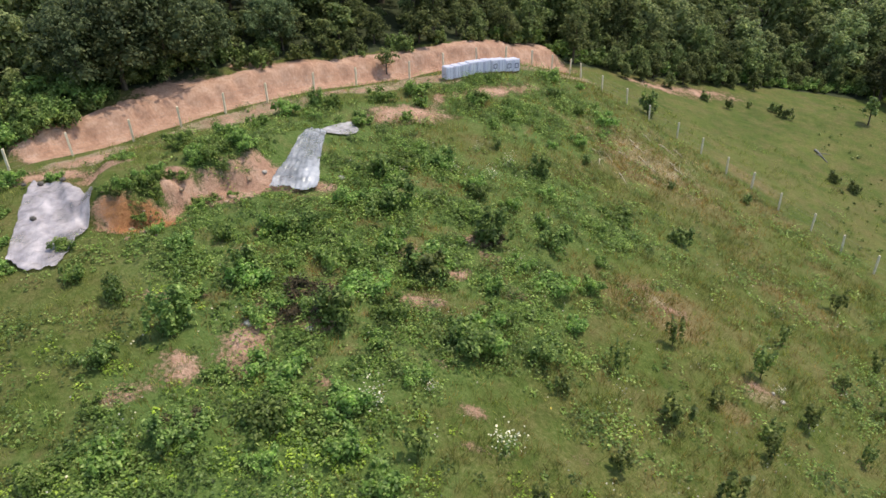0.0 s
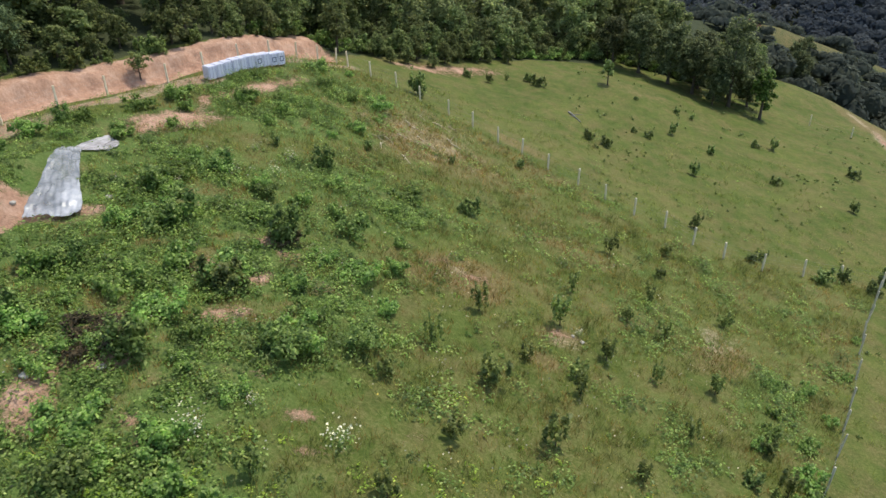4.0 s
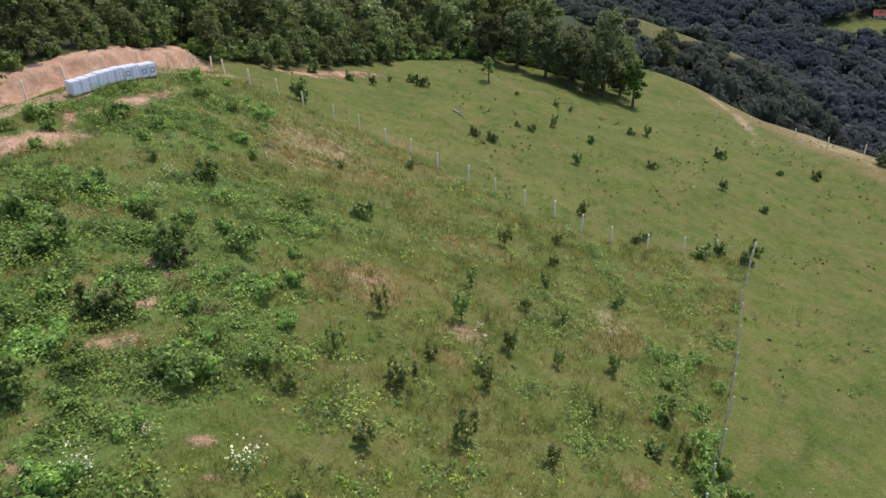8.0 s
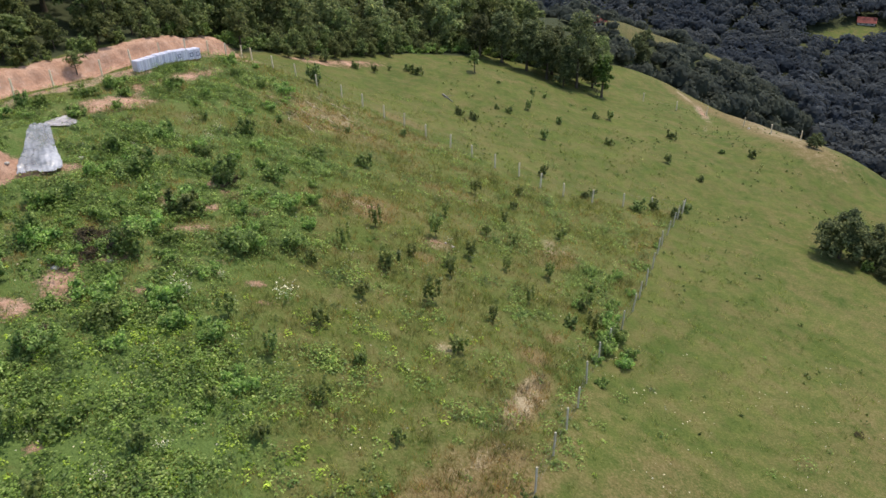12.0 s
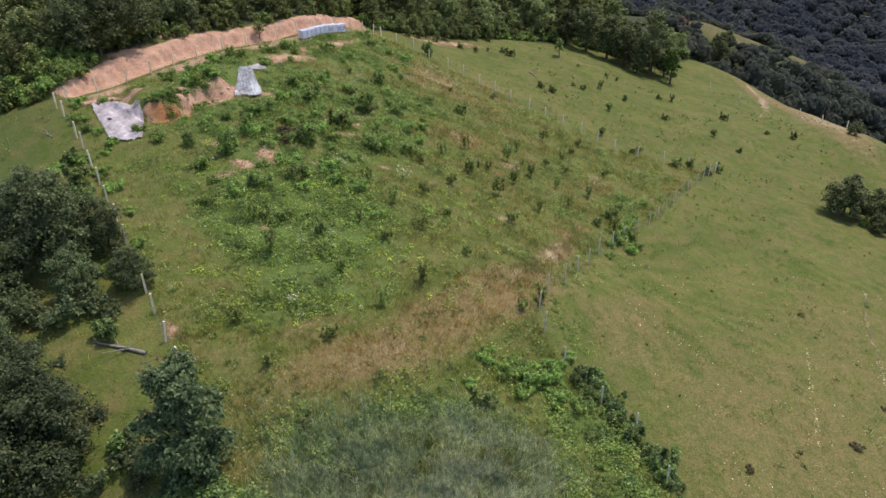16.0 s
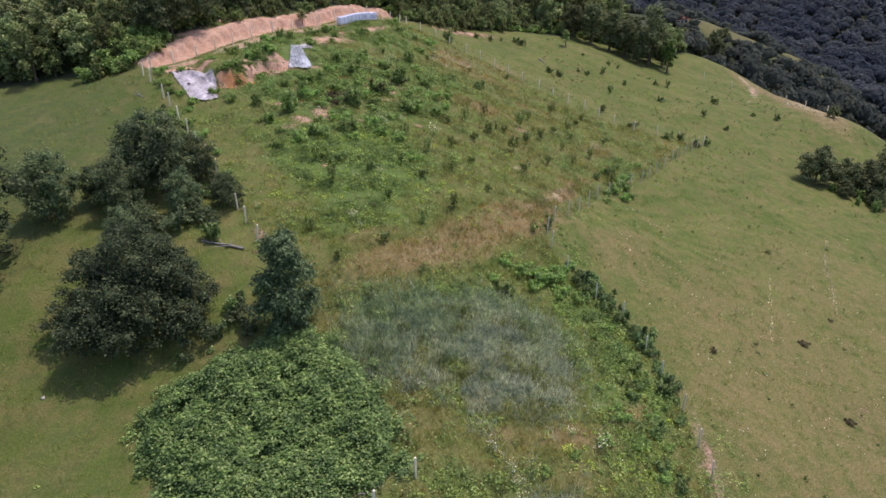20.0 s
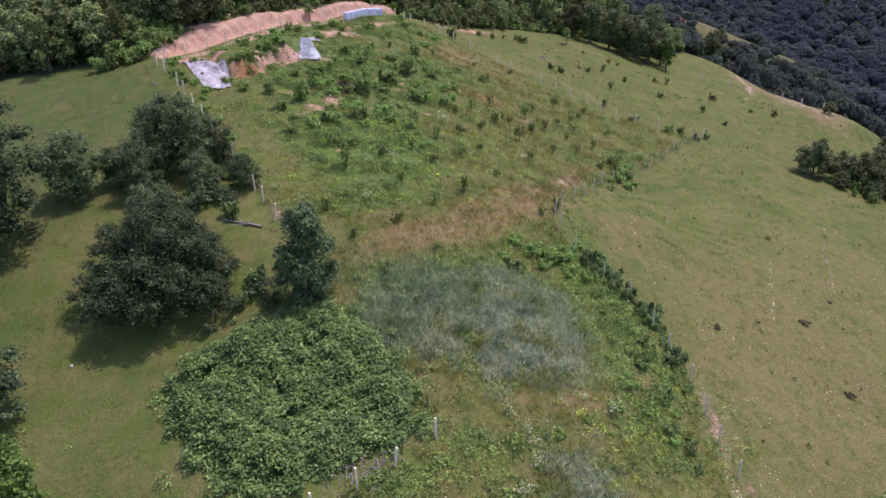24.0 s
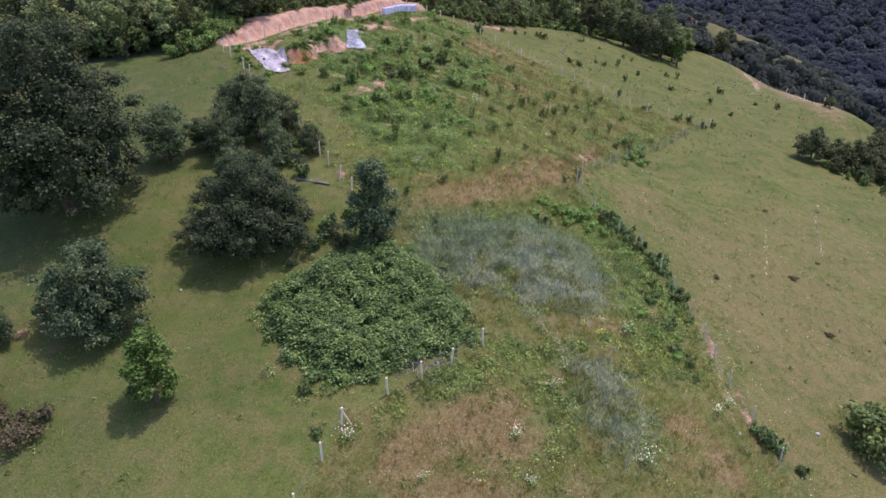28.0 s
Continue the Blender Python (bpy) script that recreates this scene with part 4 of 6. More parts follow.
for k, (x, y, turn, size) in enumerate(((24.6, 86.4, 0, 0.85), (33.2, 86.4, 2, 0.66), (21.4, 88.4, 3, 0.9), (35.4, 90.4, 4, 0.5), (17.6, 91.4, 5, 0.9), (27.0, 91.0, 1, 0.9), (26.4, 82.6, 2.5, 0.42), (31.0, 88.4, 1.7, 0.8), (14.0, 93.6, 0.7, 0.75))):
    stand(far_tree, x, y, turn, size) if k == 0 else again(far_tree, x, y, turn, size)
for x, y, size in ((57.0, 124.6, 0.5), (59.6, 127.4, 0.56), (62.4, 130.4, 0.5), (65.0, 133.2, 0.46), (60.8, 125.4, 0.6), (55.0, 122.4, 0.5)):
    again(far_tree, x, y, x, size, 0.1, "dark green tree on the spur below the meadow")
pointed = make_tree("pointed_tree", "tall dark tree with a narrow airy top at the meadow's edge", LEAF_EDGE, 13.8, 3.9, 1.0, 4200, 0.21, 16, 1.2, trunk=0.24, stems=((2.6, -1.2, 7.6, 2.4), (-2.4, 0.6, 8.2, 2.6)))
stand(pointed, 29.2, 83.6, 0.6)
bright = make_tree("bright_tree", "bright green small tree in front of dark ones", LEAF_LIGHT, 7.6, 2.0, 0.8, 1700, 0.2, 9, 1.25)
stand(bright, 32.6, 80.2)
rim_tree = make_tree("slope_tree", "bushy green tree at the meadow's lower edge", LEAF_EDGE, 5.8, 3.0, 0.2, 3600, 0.19, 13, 0.95, "trees at the meadow's rim")
for k, (x, y, turn, size) in enumerate(((41.6, 28.4, 0, 1.0), (45.6, 27.4, 1, 0.85), (49.5, 27.0, 2, 1.0), (53.5, 29.5, 3, 1.15), (57.5, 34.0, 4, 1.2), (52.5, 23.5, 2.4, 0.6), (48.5, 22.6, 5, 0.5), (44.3, 24.0, 0.7, 0.4), (56.0, 21.5, 1.4, 0.8), (61, 27, 3.6, 1.0), (59.3, 59.0, 2.2, 0.42), (54.5, 26, 0.2, 0.7))):
    stand(rim_tree, x, y, turn, size) if k == 0 else again(rim_tree, x, y, turn, size)
low_tree = make_tree("low_tree", "low dark bushy tree on the pale meadow", LEAF_SAPLING, 3.8, 2.7, 0.1, 1900, 0.2, 10, 0.85)
stand(low_tree, 13.9, -43.8, 0.6, 1.12)
road_tree = make_tree("road_tree", "small leafy tree on the shelf beside the road", LEAF_FOREST, 2.6, 1.15, 1.0, 520, 0.11, 6, 0.8)
stand(road_tree, -39.5, 45.0, 0.4)
lone = make_tree("lone_young_tree", "thin young tree on the open meadow", LEAF_SAPLING, 3.6, 1.0, 1.0, 380, 0.2, 5, 1.3)
stand(lone, 9.2, 75.8)

# ---- saplings of the orchard ----
def make_sapling(h, r, count):
    """A young fruit tree: a thin stem and a few upright leafy shoots."""
    root = thing("sapling", "young orchard sapling with dark green leaves", "sapling", "saplings in the plot")
    part("trunk", mesh_of("trunk", *limbs(h * 0.85, 0.028, r * 0.7, 5, 0.15), [BARK]), root)
    shoots = [(0, 0, h * 0.36, r * 0.3, r * 0.3, h * 0.32)]
    for k in range(7):
        w, q, up = 2.4 * k + rng.random(), r * (0.25 + 0.55 * rng.random()), h * (0.3 + 0.42 * rng.random())
        shoots.append((q * math.cos(w), q * math.sin(w), up, r * (0.13 + 0.1 * rng.random()), r * (0.13 + 0.1 * rng.random()), h * (0.22 + 0.16 * rng.random())))
    part("crown", mesh_of("crown", *crown_arrays(shoots, count, 0.105, 0.3), [LEAF_ORCHARD]), root)
    return root


sap_kinds = [make_sapling(h, r, n) for h, r, n in ((1.75, 0.62, 260), (1.4, 0.58, 220), (1.95, 0.55, 270), (1.3, 0.68, 250))]
ORCHARD_A = [(-0.2, 31.7), (5.2, 34.2), (-4.6, 24.0), (3.5, 30.1), (1.4, 25.7), (-1.2, 22.1), (-14.1, 13.8), (-8.9, 14.9), (-3.8, 16.9), (1.1, 21.1), (-0.8, 16.3), (-6.0, 14.5), (-6.2, 12.8), (-13.2, 7.2), (-0.2, 11.7), (6.8, 24.9), (3.1, 16.7), (-16.4, 10.4), (-11.4, 18.0), (14.7, 36.9), (-21.3, 3.3), (-16.0, 3.3), (-18.7, 0.1)]
ORCHARD_B = [(-19.1, -6.0), (-21.5, -3.8), (-22.3, -11.0), (-27.9, -9.6), (-13.8, 0.2), (-16.1, -3.3), (-12.3, -5.6), (-19.0, -14.4), (-22.4, -18.4), (-16.0, -10.7), (-26.1, -21.3), (-30.1, -5.5), (-8.1, -11.3), (-6.3, -9.7), (-29.0, -17.3), (4.4, 9.2), (-7.5, 3.0), (-4.1, 7.5)]
scatter(ORCHARD_A + ORCHARD_B, sap_kinds, 0.75, 1.1, 0.03)
again(sap_kinds[0], -8.3, 8.3, 1.0, 1.35, 0.03, "tall young orchard sapling with dark green leaves")
again(sap_kinds[3], -11.0, 11.8, 2.0, 1.5, 0.03, "bushy young orchard sapling with dark green leaves")
again(sap_kinds[2], -6.3, 19.2, 3.0, 1.25, 0.03)


# ---- bushes ----
def make_bush(label, leafmat, r, h, count, leaf, group, name="bush"):
    root = thing(name, label, "bush", group)
    part("stems", mesh_of("stems", *limbs(h * 0.8, 0.03, r * 0.6, 5, 0.1), [BARK]), root)
    lobes = [(0, 0, h * 0.36, r * 0.5, r * 0.5, h * 0.36)]
    for k in range(10):
        w, q, s = 2.4 * k + rng.random(), r * (0.3 + 0.65 * rng.random()), r * (0.15 + 0.2 * rng.random())
        lobes.append((q * math.cos(w), q * math.sin(w), h * (0.2 + 0.6 * rng.random()), s, s, h * (0.16 + 0.24 * rng.random())))
    part("foliage", mesh_of("foliage", *crown_arrays(lobes, count, leaf, 0.5), [leafmat]), root)
    return root


def off_sheets(places):
    return [p for p in places if not inside(*p, SHEET_A) and not inside(*p, SHEET_B)]


weed_bush = [make_bush("lush green wild bush among the weeds", LEAF_WEED, r, h, int(n * 1.55), 0.088, "bushes among the weeds", "wild_bush") for r, h, n in ((1.1, 1.0, 620), (0.9, 1.15, 560), (1.3, 0.9, 680))]
WEED_BUSHES = [(-29.3, 9.4), (-34.6, 5.4), (-37.4, 10.7), (-31.1, 0.3), (-41.8, 7.1), (-27.5, 12.1), (-25.3, 8.6), (-16.6, 15.5), (-20.4, 19.0), (-16.3, 19.5), (-21.5, 15.9), (-18.4, 18.1), (-25.3, 26.1), (-27.7, 16.4), (-29.6, 20.7), (-42.2, 30.6), (-39.5, 33.4), (-36.6, 36.6), (-29.4, 40.6), (-27.2, 42.6), (-46.4, 17.2), (-44.4, 20.2), (-42.4, 22.8), (-40.4, 25.2), (-34.6, 39.6), (-23.7, 47.5), (-20.6, 50), (-25, 51.5), (-22.4, 54), (-19, 47), (-32, 12.4), (-34.5, 15), (-30.6, 26.5), (-24.6, 22.4), (-16.2, 22.8), (-20.4, 13.5)]
g_more = np.random.default_rng(77)
for x, y in zip(g_more.uniform(-46, -8, 420), g_more.uniform(-6, 56, 420)):
    if cover(np.array([x]), np.array([y]))["lush"][0] > 0.62 and inside(x, y, PLOT) and len(WEED_BUSHES) < 120 and all((x - a) ** 2 + (y - b) ** 2 > 5 for a, b in WEED_BUSHES) and not inside(x, y, [(-52, 5), (-42, 5), (-33, 19), (-33, 32), (-40, 30), (-44, 15), (-52, 14)]):
        WEED_BUSHES.append((float(x), float(y)))
scatter(off_sheets(WEED_BUSHES), weed_bush, 0.5, 1.2, 0.1)
dark_bush = [make_bush("dark green bush in the grass", LEAF_SAPLING, r, h, n, 0.1, "dark bushes on the slope") for r, h, n in ((0.75, 1.25, 520), (0.55, 1.5, 420), (0.7, 0.95, 420))]
DARK_A = [(-24.6, 14.6), (-22.6, 20.6), (-15.3, 56.6), (-9.6, 71.8), (-4.5, 73.2), (-1.5, 74.0), (-0.3, 72.7), (-6.9, 70.9), (12.3, 72.6), (17.7, 72.0), (19.4, 71.0), (9.8, 63.4), (11.4, 62.6), (14.9, 64.6), (5.1, 57.2), (18.5, 60.9), (28.8, 66.8), (26.2, 66.5), (24.3, 55.6), (9.9, 40.7), (13.5, 36.2), (27.2, 37.8), (22.1, 36.2), (43.4, 58.2)]
DARK_B = [(47.3, 56.5), (14.0, 53.5), (3.3, 58.3), (-19.2, 37.1), (-25.7, 33.7), (-29.4, 27.1), (-11.4, 31.0), (-12.4, 40.0), (-5.9, 44.9), (-11.9, -21.8), (-15.6, -26.3), (-20.3, -29.0), (-23.1, -25.8), (-24.5, -6.7), (34, 47), (37, 62), (31, 51), (24.5, 35.4), (19.6, 35.2), (4.6, 12.2), (2.6, 9.6)]
scatter(DARK_A + DARK_B, dark_bush, 0.5, 1.15, 0.06)
again(dark_bush[0], -25.0, 15.0, 0.5, 1.5, 0.1, "large dark green bush beside dry earth")
again(dark_bush[1], -15.6, 57.4, 0.5, 1.75, 0.1, "large dark green bush beside a fence post")
shrubs = [make_bush("dense dark green shrub standing above the weeds", LEAF_SHRUB, r, h, n, 0.1, "shrubs above the weeds", "shrub") for r, h, n in ((1.2, 1.7, 900), (1.0, 2.0, 780), (1.45, 1.5, 980))]
SHRUBS = [(-38.2, 11.4), (-34.7, 5.6), (-29.0, 9.2), (-25.2, 15.6), (-22.6, 20.2), (-29.3, 20.3), (-24.8, 25.2), (-27.6, 8.8), (-30.4, 0.3), (-21.0, 10.4), (-40.7, 32.9), (-29.7, 41.3), (-19.0, 22.7), (-33.8, 10.6), (-33.4, 15.5), (-27.6, 2.2), (-21.9, 31.4), (-28.7, 27.8), (-36.4, 2.6), (-38.6, 6.4), (-17.6, 12.2), (-31.6, 24.0)]
scatter(SHRUBS, shrubs, 0.75, 1.3, 0.1)
olive_bush = make_bush("leafy olive green bush between the trees", LEAF_MID, 1.2, 1.9, 900, 0.1, "bushes between the trees", "olive_bush")
stand(olive_bush, -44.0, -16.6, 0.4, 1.2)
dead_bush = make_bush("withered brown bush on the meadow", LEAF_DEAD, 2.4, 1.7, 1500, 0.12, "withered bushes", "withered_bush")
for x, y, k in ((7.0, -22.6, 0.2), (18.0, -17.8, 0.24), (21.8, 0.1, 0.16), (17.7, -27.7, 0.22), (12.4, -19.5, 0.12), (23.5, -12.4, 0.14)):
    again(dead_bush, x, y, x, k, 0.03, "small brownish bush on the pale meadow")
stand(dead_bush, -52.4, -50.4, 0.3)
again(dead_bush, -55.2, -48.8, 1.3, 0.7, 0.1)
# Withered bushes whose dark leaf colour stands for the shadow of the hollows.
for x, y, k in ((-29.2, 9.9, 0.72), (-22.7, 20.6, 0.45), (-30.7, 0.6, 0.4)):
    again(dead_bush, x, y, x, k, 0.05, "withered bush among green weeds, dark to stand for a shadowed hollow")
hedge_kinds = [make_bush("dark green hedge bush along the fence", LEAF_WEED_DARK, r, h, int(n * 1.6), 0.11, "bushes along the lower fence", "hedge_bush") for r, h, n in ((1.0, 1.5, 620), (1.2, 1.2, 680))]


def along_line(pts, space, wander, seed):
    g, out, left = np.random.default_rng(seed), [], 0.0
    for a, b in zip(pts, pts[1:]):
        n, s = math.dist(a, b), left
        while s < n:
            out.append((a[0] + (b[0] - a[0]) * s / n + g.normal() * wander, a[1] + (b[1] - a[1]) * s / n + g.normal() * wander))
            s += space * (0.8 + 0.4 * g.random())
        left = s - n
    return out


scatter(along_line([(-5.4, -17), (-3, -19), (-0.8, -22.5), (0.3, -26.6), (1.0, -32.4)], 0.56, 0.5, 5), hedge_kinds, 0.35, 1.0, 0.1)
scatter([(x - 1.6, y - 0.5) for x, y in along_line([(-5.8, -17.5), (-3, -20), (-1.0, -24), (0.0, -32), (0.8, -40)], 0.9, 0.9, 15)], hedge_kinds, 0.25, 0.6, 0.1)
for x, y, s in ((3.2, -46.3, 0.95), (2.4, -45.6, 0.6), (4.0, -46.9, 0.7), (5.2, -48.4, 0.55), (-33.5, -41.5, 0.4), (-31.2, -50.2, 0.5), (-32.6, -46.6, 0.6), (-33.4, -27.6, 1.0), (-31.6, -25.6, 0.8), (-37.2, -19.2, 1.0), (-48.6, 3.2, 0.9), (-46.4, -0.4, 1.2), (-44.6, -3.2, 1.0)):
    again(hedge_kinds[0], x, y, x * 3.7, s)

for x, y, k in ((5.9, 10.3, 0.9), (6.3, 8.8, 0.85), (4.5, 6.9, 0.9), (5.2, 8.8, 0.7), (5.6, 14, 0.6), (4.2, 12.6, 0.5), (7.6, 18.8, 0.5), (10.6, 19.4, 0.6), (9.4, 18.2, 0.5), (6.8, 16.2, 0.5), (7.6, 13.4, 0.6), (10.7, 16.5, 0.5), (5.4, 5.6, 0.7), (3.2, 5.4, 0.5), (6.6, 7.0, 0.6), (2.4, 2.6, 0.45), (14.4, 21.4, 0.4), (17.8, 26.4, 0.4)):
    again(weed_bush[1], x, y, x * 3.7, 1.25 * k)


def beside(pts, off, space, seed):
    """Places along a line, shifted to its left."""
    g, out = np.random.default_rng(seed), []
    for (x, y), (u, v) in zip(along_line(pts, space, 0.15, seed), along_line(pts, space, 0.15, seed)[1:]):
        n = math.hypot(u - x, v - y) or 1.0
        k = off + g.normal() * 0.35
        out.append((x - (v - y) / n * k, y + (u - x) / n * k))
    return out


for x, y in beside(ROAD[1:], 5.3, 1.2, 8):
    if math.dist((x, y), (-52.0, 29.8)) < 4:
        continue
    again(dark_bush[0], x, y, x * 2.1, 0.5 + 1.1 * rng.random() ** 2)
for x, y in beside(ROAD[1:5], 7.4, 1.3, 18):
    again(dark_bush[2], x, y, x * 1.7, 1.2 + 1.2 * rng.random(), 0.1, "leafy green bush above the raw bank")
for x, y, s in ((-19, 68, 0.6), (-17, 70.2, 0.8), (-14, 72, 0.6), (-12.4, 75, 0.9), (-16, 73.4, 1.0), (-10.6, 77, 0.8), (-8.2, 79.2, 0.9), (-20.6, 69.4, 0.9), (-6.5, 80, 0.7), (-11.5, 78.4, 1.1), (-18, 72.4, 1.1), (-3.5, 81.6, 0.8)):
    again(wood_kinds[5], x, y, x, s * 0.75, 0.1, "young green tree at the edge of bare earth")
for x, y in beside(WOOD_EDGE[9:21], 0.6, 1.35, 12):
    again(dark_bush[0] if rng.random() < 0.4 else weed_bush[1], x, y, x * 2.3, 0.8 + 0.9 * rng.random() ** 1.5, 0.1, "leafy bush at the foot of the wood")
for x, y in off_sheets(beside(SCARP[1:-1], 2.0, 0.8, 9)):
    again(weed_bush[1], x, y, x * 2.9, 0.5 + 0.6 * rng.random())
for x, y in off_sheets(beside(SCARP[1:-1], 0.95, 0.75, 19)):
    again(dark_bush[2] if rng.random() < 0.4 else weed_bush[0], x, y, x * 2.9, 0.45 + 0.4 * rng.random(), 0.1, "leafy bush hanging over the eroded scarp")
for x, y in off_sheets(beside(SCARP[2:-1], -0.9, 1.2, 10)):
    again(weed_bush[0], x, y, x * 2.9, 0.25 + 0.35 * rng.random())
for x, y, s in ((-57.5, 19.5, 1.9), (-55.8, 21.5, 1.7), (-58.5, 16.8, 1.8), (-56.6, 17.6, 1.5), (-60.5, 18.5, 2.2), (-54.9, 24.0, 1.6), (-56.9, 24.4, 2.1), (-59.2, 22.4, 2.3), (-61.8, 15.2, 1.7), (-55.6, 18.6, 1.1), (-55.4, 19.6, 1.5), (-54.4, 21.0, 1.2), (-56.2, 21.6, 1.7)):
    again(shrubs[0], x, y, x, s * 0.8, 0.1, "tall leafy green bush at the wood's edge")
for x, y, s in ((-39.2, -16.8, 1.1), (-37.8, -17.2, 0.8), (-40.8, -18.2, 1.1), (-43.0, -17.8, 1.2), (-45.4, -18.8, 1.0), (-42.2, -20.8, 1.0), (-38.6, -12.2, 1.0), (-33.0, -28.4, 0.9), (-34.4, -29.8, 0.7), (-32.0, -29.6, 0.7), (-36.2, -31.8, 0.5)):
    again(olive_bush, x, y, x, s, 0.1)
for x, y, s in ((-49.4, 14.3, 0.6), (-44.2, 9.0, 0.7), (-46.0, 6.4, 0.7), (-47.8, 8.2, 0.6), (-49.6, 10.2, 0.5)):
    again(weed_bush[0], x, y, x, s, 0.1)

for x, y, k in ((-49.0, 8.4, 0.7), (-47.6, 3.6, 0.8), (-46.0, 5.0, 0.5), (-45.0, 1.2, 0.9), (-43.2, -1.2, 0.8), (-44.6, -4.0, 1.0), (-42.0, -5.4, 0.9), (-40.4, -5.0, 0.6), (-50.6, 10.2, 0.8), (-51.6, 13.2, 0.9), (-47.0, -2.6, 0.9), (-49.4, 1.6, 0.8), (-41.0, -8.2, 0.8), (-38.2, -9.6, 0.7), (-39.4, -12.6, 0.8)):
    again(weed_bush[int(10 * k) % 3], x, y, x * 1.9, k, 0.1, "leafy green bush beside the fence")
for x, y, k in ((-4.4, -34.2, 0.7), (-2.8, -31.6, 0.6), (-1.6, -33.4, 0.55), (-3.4, -36.4, 0.7), (-5.4, -31.8, 0.5), (-6.0, -36.8, 0.6), (-1.2, -36.2, 0.5), (-2.2, -39.0, 0.6), (-4.6, -25.4, 0.5), (-3.6, -22.4, 0.5), (-8.4, -38.4, 0.5), (-10.6, -40.0, 0.45)):
    again(weed_bush[int(20 * k) % 3], x, y, x * 2.6, k, 0.1, "bright green weedy bush in the lower plot")
for x, y, k in ((-11.6, -17.6, 0.7), (-10.4, -18.4, 0.9), (-9.4, -18.0, 1.0), (-8.2, -19.0, 1.1), (-7.2, -18.2, 1.0), (-6.2, -17.2, 0.8), (-5.0, -15.8, 0.6), (-6.6, -20.0, 0.9), (-9.2, -20.2, 0.8), (-5.2, -20.6, 0.8), (-12.8, -20.6, 0.6), (-3.4, -23.6, 0.7), (-2.6, -27.0, 0.7), (-1.6, -29.6, 0.8), (-0.8, -32.0, 0.7)):
    again(weed_bush[int(20 * k) % 3], x, y, x * 1.6, k, 0.1, "lush green weedy bush inside the lower fence")
for x, y, k in ((43.0, 25.6, 1.0), (46.8, 24.6, 1.2), (50.4, 24.8, 1.1), (47.4, 21.0, 1.3), (51.6, 21.0, 1.2), (54.4, 23.4, 1.4), (45.2, 22.0, 0.9), (49.6, 18.6, 1.0)):
    again(shrubs[1], x, y, x, 0.7 * k, 0.1, "green bush in front of the meadow trees")


# ---- flowering clumps ----
def make_flowers(label):
    root = thing("flowering_clump", label, "wildflowers", "flowering clumps in the grass")
    leaves = crown_arrays([(0, 0, 0.3, 0.5, 0.5, 0.35), (0.3, 0.1, 0.25, 0.35, 0.35, 0.3)], 70, 0.075, 0.25)
    part("foliage", mesh_of("foliage", *leaves, [LEAF_WEED]), root)
    p = rng.normal(size=(80, 3)) * (0.24, 0.22, 0.3) + np.where(rng.random((80, 1)) < 0.7, np.array([[-0.1, 0.05, 0.8]]), np.array([[0.34, -0.1, 0.55]]))
    v = blades(p, np.tile((0, 0, 1.0), (80, 1)) + 0.6 * rng.normal(size=(80, 3)), 0.03 + 0.03 * rng.random(80), 0.9)
    part("blossom", mesh_of("blossom", v, quads(v), [BLOSSOM]), root, "creamy white flower heads")
    return root


flowers = make_flowers("white flowering clump in green grass")
for k, (x, y, s) in enumerate(((-24.0, 4.9, 1.15), (-18.0, 5.4, 1.2), (-21.9, 6.8, 0.7), (-26.9, 32.2, 0.6), (-24.3, 31.6, 0.9), (-24.8, 28.3, 0.8), (-5.2, 18.5, 0.6), (-29, -50.4, 1.2), (-7.6, -50.4, 1.3), (-12.9, -40.2, 0.8), (-18.9, -34.4, 0.6), (-0.2, -44.4, 1.0), (-25.4, -15.5, 0.9), (-23.8, 5.3, 0.5), (-24.6, -16.8, 0.6), (-27.2, 27.6, 0.6), (-30.2, 25, 0.5), (-12.6, -41.2, 0.8), (-6.4, -37.4, 1.0), (-14.1, -38.7, 0.8), (-8.4, -36.7, 0.6), (-16.9, -49.6, 1.1), (-13.7, -44.9, 1.0), (-12.5, -42.6, 0.9), (1.0, -43.3, 0.9), (-16.2, -53.1, 0.8), (-21.5, -38.0, 0.5), (-23.6, -53.2, 0.7), (-34.3, -14.4, 0.6), (-25.8, -8.4, 0.7), (-23.4, -6.8, 0.6), (-20.5, -15.4, 0.5))):
    stand(flowers, x, y, 0, s, 0.02) if k == 0 else again(flowers, x, y, k * 1.3, s, 0.02)


# ---- clumps of leaves ----
def clumps(p, g, lo, hi, base=0.0, leaf=0.045, rich=1.0):
    """Domed clumps of leaves at the given places."""
    r = lo + (hi - lo) * g.random(len(p)) ** 1.9
    k = (rich * (10 + 58 * r**1.4)).astype(int)
    own = np.repeat(np.arange(len(p)), k)
    way = unit(g.normal(size=(len(own), 3)))
    way[:, 2] = np.abs(way[:, 2]) * 0.9 + 0.1
    tall = r * (0.45 + 0.5 * g.random(len(p)))
    lump = (0.72 + 0.4 * g.random(len(own))) * (1 + 0.25 * np.sin(4 * way[:, 0] + own) * np.sin(5 * way[:, 1] + 2 * own))
    place = np.column_stack([p[own] + way[:, :2] * (r[own] * lump)[:, None], np.zeros(len(own))])
    place[:, 2] = ground(place[:, 0], place[:, 1]) + way[:, 2] * tall[own] * lump + 0.03 + np.broadcast_to(base, len(p))[own]
    n = unit(0.5 * way + (0, 0, 1.4) + 0.38 * g.normal(size=way.shape))
    return blades(place, n, leaf * (1 + 1.4 * g.random(len(own))), 0.62)


